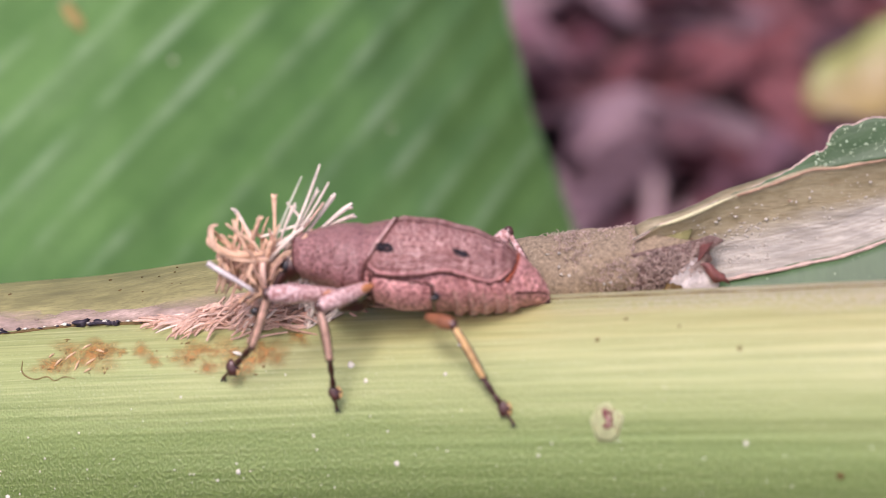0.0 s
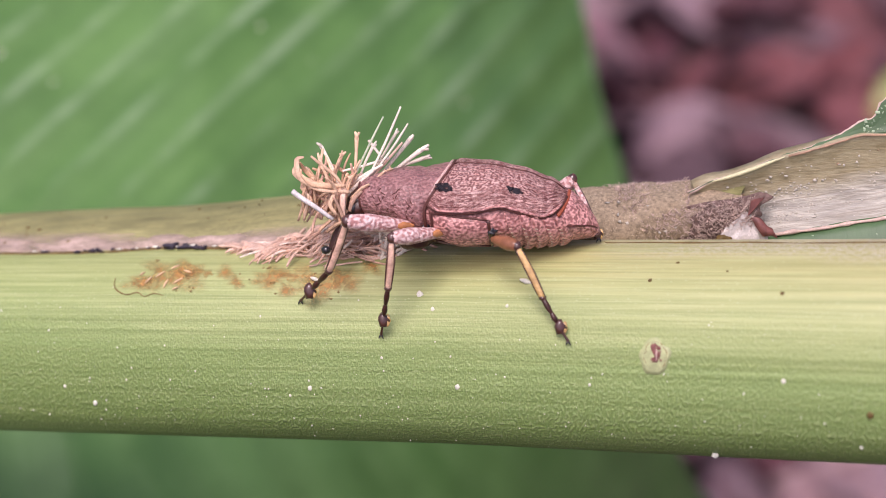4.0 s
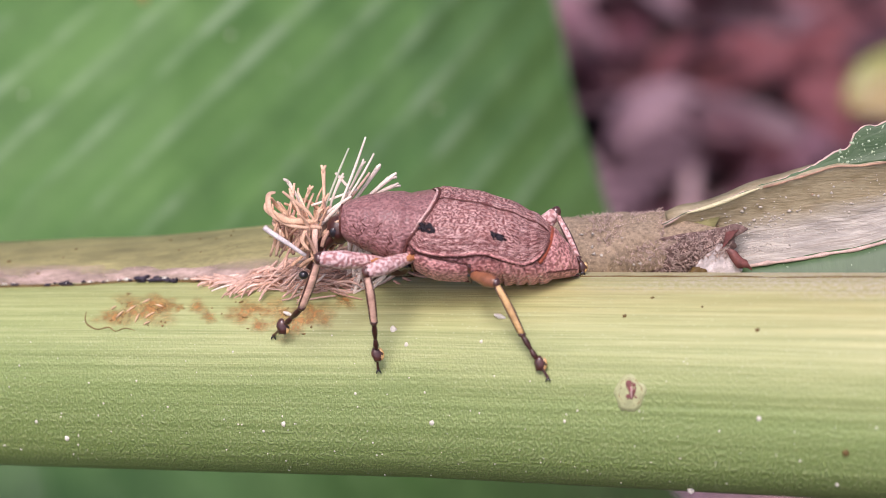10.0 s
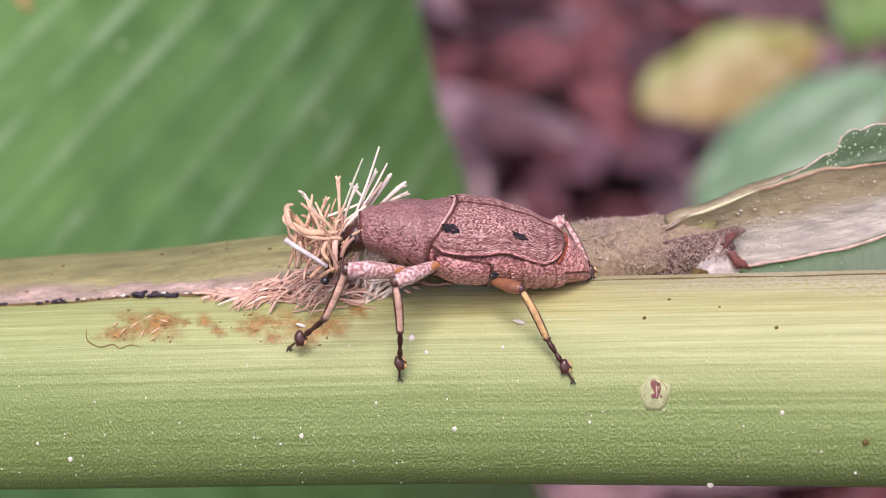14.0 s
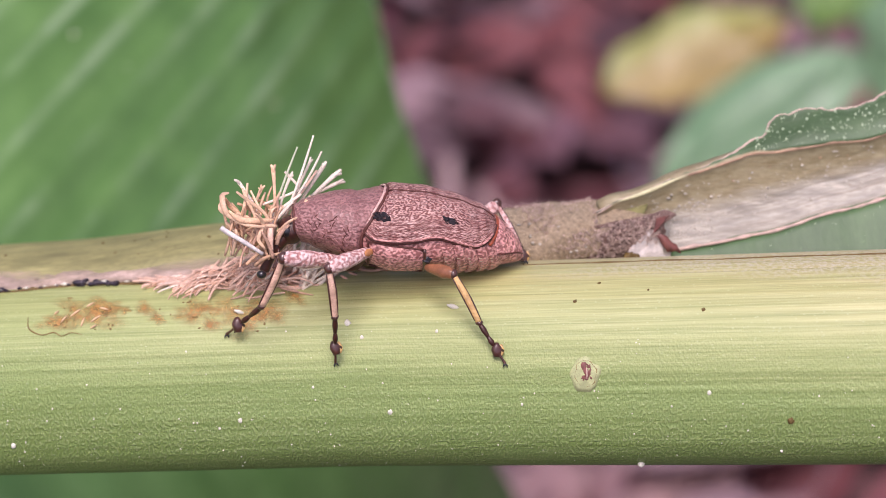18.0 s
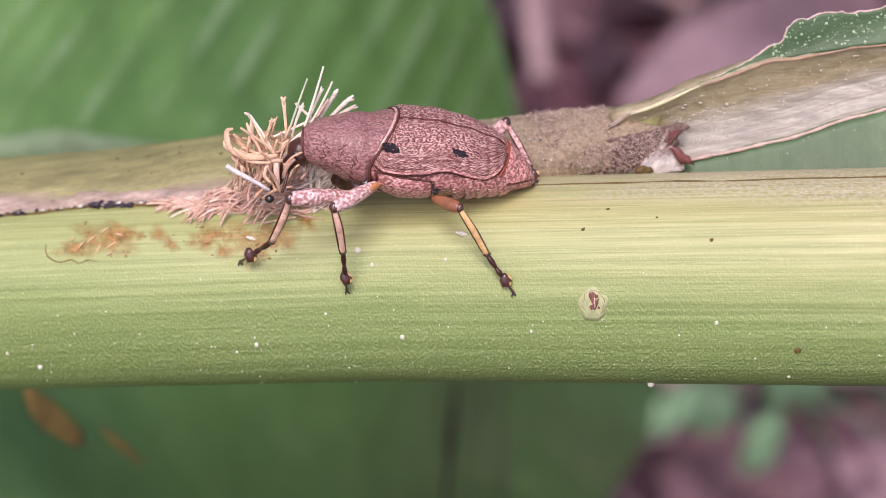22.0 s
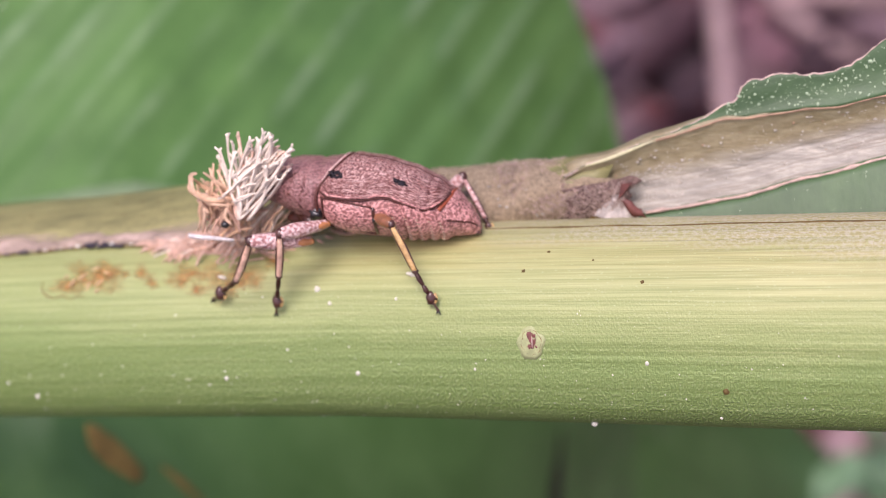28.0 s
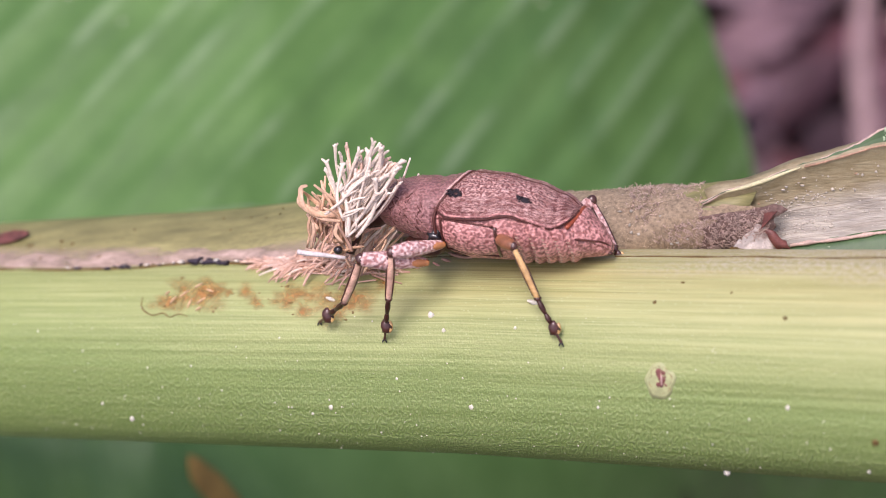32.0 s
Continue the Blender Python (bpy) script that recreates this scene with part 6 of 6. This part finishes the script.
# ---- what moves ----
# seconds, shift along and across the stalk, pitch and roll of the weevil's body
ROCKING = [
    (0, 0.21, -0.43, -1.1, 5.0),
    (0.5, -0.41, -0.62, -1.0, 5.3),
    (1, -0.91, -0.79, 0.2, 5.5),
    (1.5, -1.09, -0.67, 3.0, 4.8),
    (2, -1.16, -0.82, 3.8, 5.6),
    (2.5, -0.59, -0.51, -3.6, 4.5),
    (3, -0.29, -0.48, -3.2, 4.6),
    (3.5, -0.39, -0.47, -4.3, 4.7),
    (4, -0.34, -0.33, -5.6, 6.5),
    (4.5, -0.29, -0.27, -4.5, 8.2),
    (6.5, -0.62, -0.15, -3.6, 14.9),
    (7, 0.16, -0.02, 0.5, 16.6),
    (7.5, -0.02, -0.20, -2.4, 17.7),
    (8, -0.17, -0.40, -0.4, 17.3),
    (8.5, -0.31, -0.38, 0.2, 15.7),
    (9, 0.06, -0.08, 2.4, 15.2),
    (9.5, 0.13, -0.09, 2.1, 17.8),
    (10, 0.02, -0.00, 0.1, 18.7),
    (10.5, -0.09, 0.02, 1.8, 17.9),
    (11, -0.01, -0.01, 0.9, 17.0),
    (11.5, -0.04, -0.11, -0.0, 16.4),
    (12, 0.10, 0.07, -0.3, 14.9),
    (12.5, -0.08, -0.03, 0.1, 13.8),
    (13, 0.08, -0.04, -0.5, 13.3),
    (13.5, -0.01, 0.02, 0.5, 12.4),
    (15.5, 0.07, -0.02, -2.4, 11.2),
    (16, 0.04, -0.02, -2.5, 10.7),
    (16.5, 0.02, 0.05, -2.6, 11.0),
    (17, 0.02, 0.03, -2.3, 11.2),
    (17.5, -0.00, -0.01, -2.4, 11.2),
    (18, 0.01, -0.03, -2.3, 11.2),
    (18.5, -0.00, -0.00, -2.5, 10.9),
    (19, 0.03, 0.01, -2.5, 11.1),
    (19.5, 0.08, 0.06, -0.5, 11.4),
    (20, 0.07, 0.05, 1.3, 11.7),
    (20.5, 0.07, -0.00, 2.2, 11.0),
    (21, 0.09, 0.05, 2.9, 11.6),
    (21.5, 0.10, 0.07, 2.5, 12.2),
    (22, 0.13, 0.12, 1.2, 11.9),
    (22.5, 0.15, 0.08, 0.9, 11.1),
    (23, 0.19, -0.14, 1.0, 10.8),
    (23.5, -0.01, -0.08, 1.8, 8.9),
    (24, 0.16, -0.21, 0.8, 7.4),
    (24.5, 0.29, -0.36, -1.5, 5.1),
    (25, 0.05, -0.11, -4.1, 1.5),
    (25.5, -0.13, 0.11, -4.4, -1.8),
    (27.5, -0.26, -0.06, 0.7, -6.8),
    (28, -0.02, -0.06, 2.6, -7.2),
    (28.5, 0.18, -0.04, 1.3, -7.8),
    (29, 0.23, -0.14, 1.0, -7.6),
    (29.5, 0.24, -0.05, 1.3, -7.9),
    (30, 0.26, -0.11, 0.4, -7.8),
    (30.5, 0.34, -0.11, -0.2, -8.2),
    (31, 0.33, -0.18, 0.0, -8.0),
    (31.5, 0.11, -0.11, -0.6, -7.8),
    (32, 0.14, -0.08, -0.8, -7.8),
]
PIVOT = Vector((3, 1.5, 1)) * MM


def turned(t):
    """The weevil swings its tail outwards when it braces to pull the sheaf."""
    return lerp_table(((0, 0), (24.7, 0), (25.5, -1.0), (27.5, -4), (32, -4)), t)[0]


def rocked(t, dx, dz, pitch, roll):
    yaw = turned(t)
    return Matrix.Translation(PIVOT + Vector((dx, 0, dz)) * MM) @ pose(0, 0, 0, 0, 0, yaw) @ pose(0, 0, 0, 0, pitch + 0.27 * yaw, 0) @ pose(0, 0, 0, roll, 0, 0) @ Matrix.Translation(-PIVOT)


def stepped(leg, rows):
    """Rows of seconds, shift of the foot in millimetres, and turn about y."""
    home = leg.location.copy()
    walk(leg, [(t, Matrix.Translation(home + Vector((dx, dy, dz)) * MM) @ pose(0, 0, 0, 0, a, 0)) for t, dx, dy, dz, a in rows])


def ant_pose(x, z, heading):
    p = stalk_front(x, z)
    n = p - stalk_centre(x)
    n.x = 0
    n.normalize()
    along = Vector((1, 0, 0))
    up = n.cross(along) * -1
    if up.z < 0:
        up = -up
    d = along * math.cos(radians(heading)) + up * math.sin(radians(heading))
    side = n.cross(d)
    turn = Matrix((d, side, n)).transposed().to_4x4()
    return PLANT @ Matrix.Translation((p + n * 0.02) * MM) @ turn


def motions():
    walk(weevil_body, [(r[0], rocked(*r)) for r in ROCKING])
    stepped(leg_front, [(0, 0, 0, 0, 0), (13.5, 0, 0, 0, 0), (19, 0, 0, 0, 2), (25.5, 0.15, 0, 0, 3), (27.5, 0.2, 0, 0, 5), (32, 0.2, 0, 0, 5)])
    stepped(leg_mid, [(0, 1.4, -0.25, 0.15, -12), (1.2, 1.5, -0.25, 0.15, -12), (1.7, 0, 0, 0.1, 0), (2.2, 0, 0, 0, 0), (9.0, -0.2, 0, 0.1, 0), (9.5, 1.4, -0.25, 0.15, -12), (24.8, 1.4, -0.25, 0.15, -12), (25.3, -0.1, 0.2, 0.8, 0), (27.5, -0.6, 0.45, 1.0, 4), (32, -0.7, 0.45, 1.0, 4)])
    stepped(leg_hind, [(0, -0.2, 0, -0.75, 0), (2, -0.2, 0, -0.75, 0), (2.5, -0.2, 0, 0, 0), (8, -0.1, 0, 0, 0), (9, 0.1, 0, 0, 0), (24.6, 0.1, 0, 0, 0), (25, 0, 0.1, 0.3, 0), (25.5, -0.1, 0.2, 0.5, 0), (27.5, -1.05, 0.5, 1.25, 5), (32, -1.0, 0.5, 1.25, 5)])
    stepped(leg_far, [(0, -0.6, 0, 0, 0), (4.5, -0.6, 0, 0, 0), (7, 0, 0, 0, 0), (25.5, 0, 0, 0, 0), (27.5, 0.1, 0, -0.5, 0), (32, 0.1, 0, -0.6, 0)])
    base = Vector((-6.4, 0.8, 0.6)) * MM
    walk(tuft_bundle, [(t, Matrix.Translation(base + Vector((dx, dy, dz)) * MM) @ pose(0, 0, 0, 0, a, 0) @ Matrix.Translation(-base)) for t, dx, dy, dz, a in
                       ((0, 0, 0, 0, 4), (4.5, 0, 0, 0, 4), (7, 0, 0, 0, 2), (9, 0, 0, 0, 1), (13.5, 0, 0, 0, 0), (19, 0, 0, 0, 0), (20, 0.3, 0, 0, 1), (24, 0.3, 0, 0, 1), (25, 0.2, 0.1, -0.3, 1), (25.5, 0.2, 0.3, -0.8, 2), (27.5, 0.3, 0.8, -1.9, 4), (32, 0.3, 0.8, -1.9, 4))])
    # the splinter tips over when the tuft is pulled
    end = Vector((-8.8, -1.2, 2.85)) * MM
    walk(splinter, [(t, Matrix.Translation(end + Vector((dx, 0, dz)) * MM) @ pose(0, 0, 0, 0, a, 0) @ Matrix.Translation(-end)) for t, dx, dz, a in
                    ((0, 0, 0, 0), (24, 0, 0, 0), (25.5, 0, -0.2, -3), (26.5, -0.1, -1.2, -16), (27.5, -0.2, -1.85, -25), (32, -0.1, -1.85, -26))])
    # the peeled leaf sinks a little
    hinge = Vector((8, 6, 0)) * MM
    for piece in old_leaf.children:
        if piece.name.split(".")[0] not in ("sheath", "bark_flake", "brown_specks"):
            walk(piece, [(t, Matrix.Translation(hinge) @ pose(0, 0, 0, 0, a, 0) @ Matrix.Translation(-hinge)) for t, a in ((0, 0), (25.5, 0), (27.5, 2.2), (32, 2.2))])
    grip = Vector((-6.0, -0.6, 2.0)) * MM
    walk(tuft_sheaf, [(t, Matrix.Translation(grip + Vector((dx, dy, dz)) * MM) @ pose(0, 0, 0, 0, a, 0) @ Matrix.Translation(-grip)) for t, dx, dy, dz, a in
                      ((0, 2.2, 3.8, -3.0, 25), (19, 2.2, 3.8, -3.0, 25), (24, 2.2, 3.8, -2.8, 24), (24.6, 1.6, 3.2, -1.7, 14), (25, 1.2, 2.8, -0.9, 9), (25.5, 0.8, 2.2, -0.5, 6), (27.5, 0.4, 0, 0.5, 13), (28, 0.5, 0, 0.5, 14), (29, 0.35, 0, 0.4, 12), (30, 0.45, 0, 0.5, 13), (32, 0.3, 0, 0.5, 12))])
    walk(ant, [(t, ant_pose(*r)) for t, *r in ((0, 42, -1.5, 180), (5.8, 42, -1.5, 180), (6.5, 27.5, -1.5, 205), (7, 23.6, -2.1, 200), (7.5, 21.0, -1.2, 235), (8, 18.4, -4.0, 262), (8.25, 19.6, -5.2, 300),
                                             (8.5, 21.8, -5.9, 312), (8.8, 25.3, -8.6, 318), (9, 26.0, -9.3, 340), (9.4, 33, -9.6, 355), (10, 42, -9.6, 360), (32, 42, -9.6, 360))])


motions()
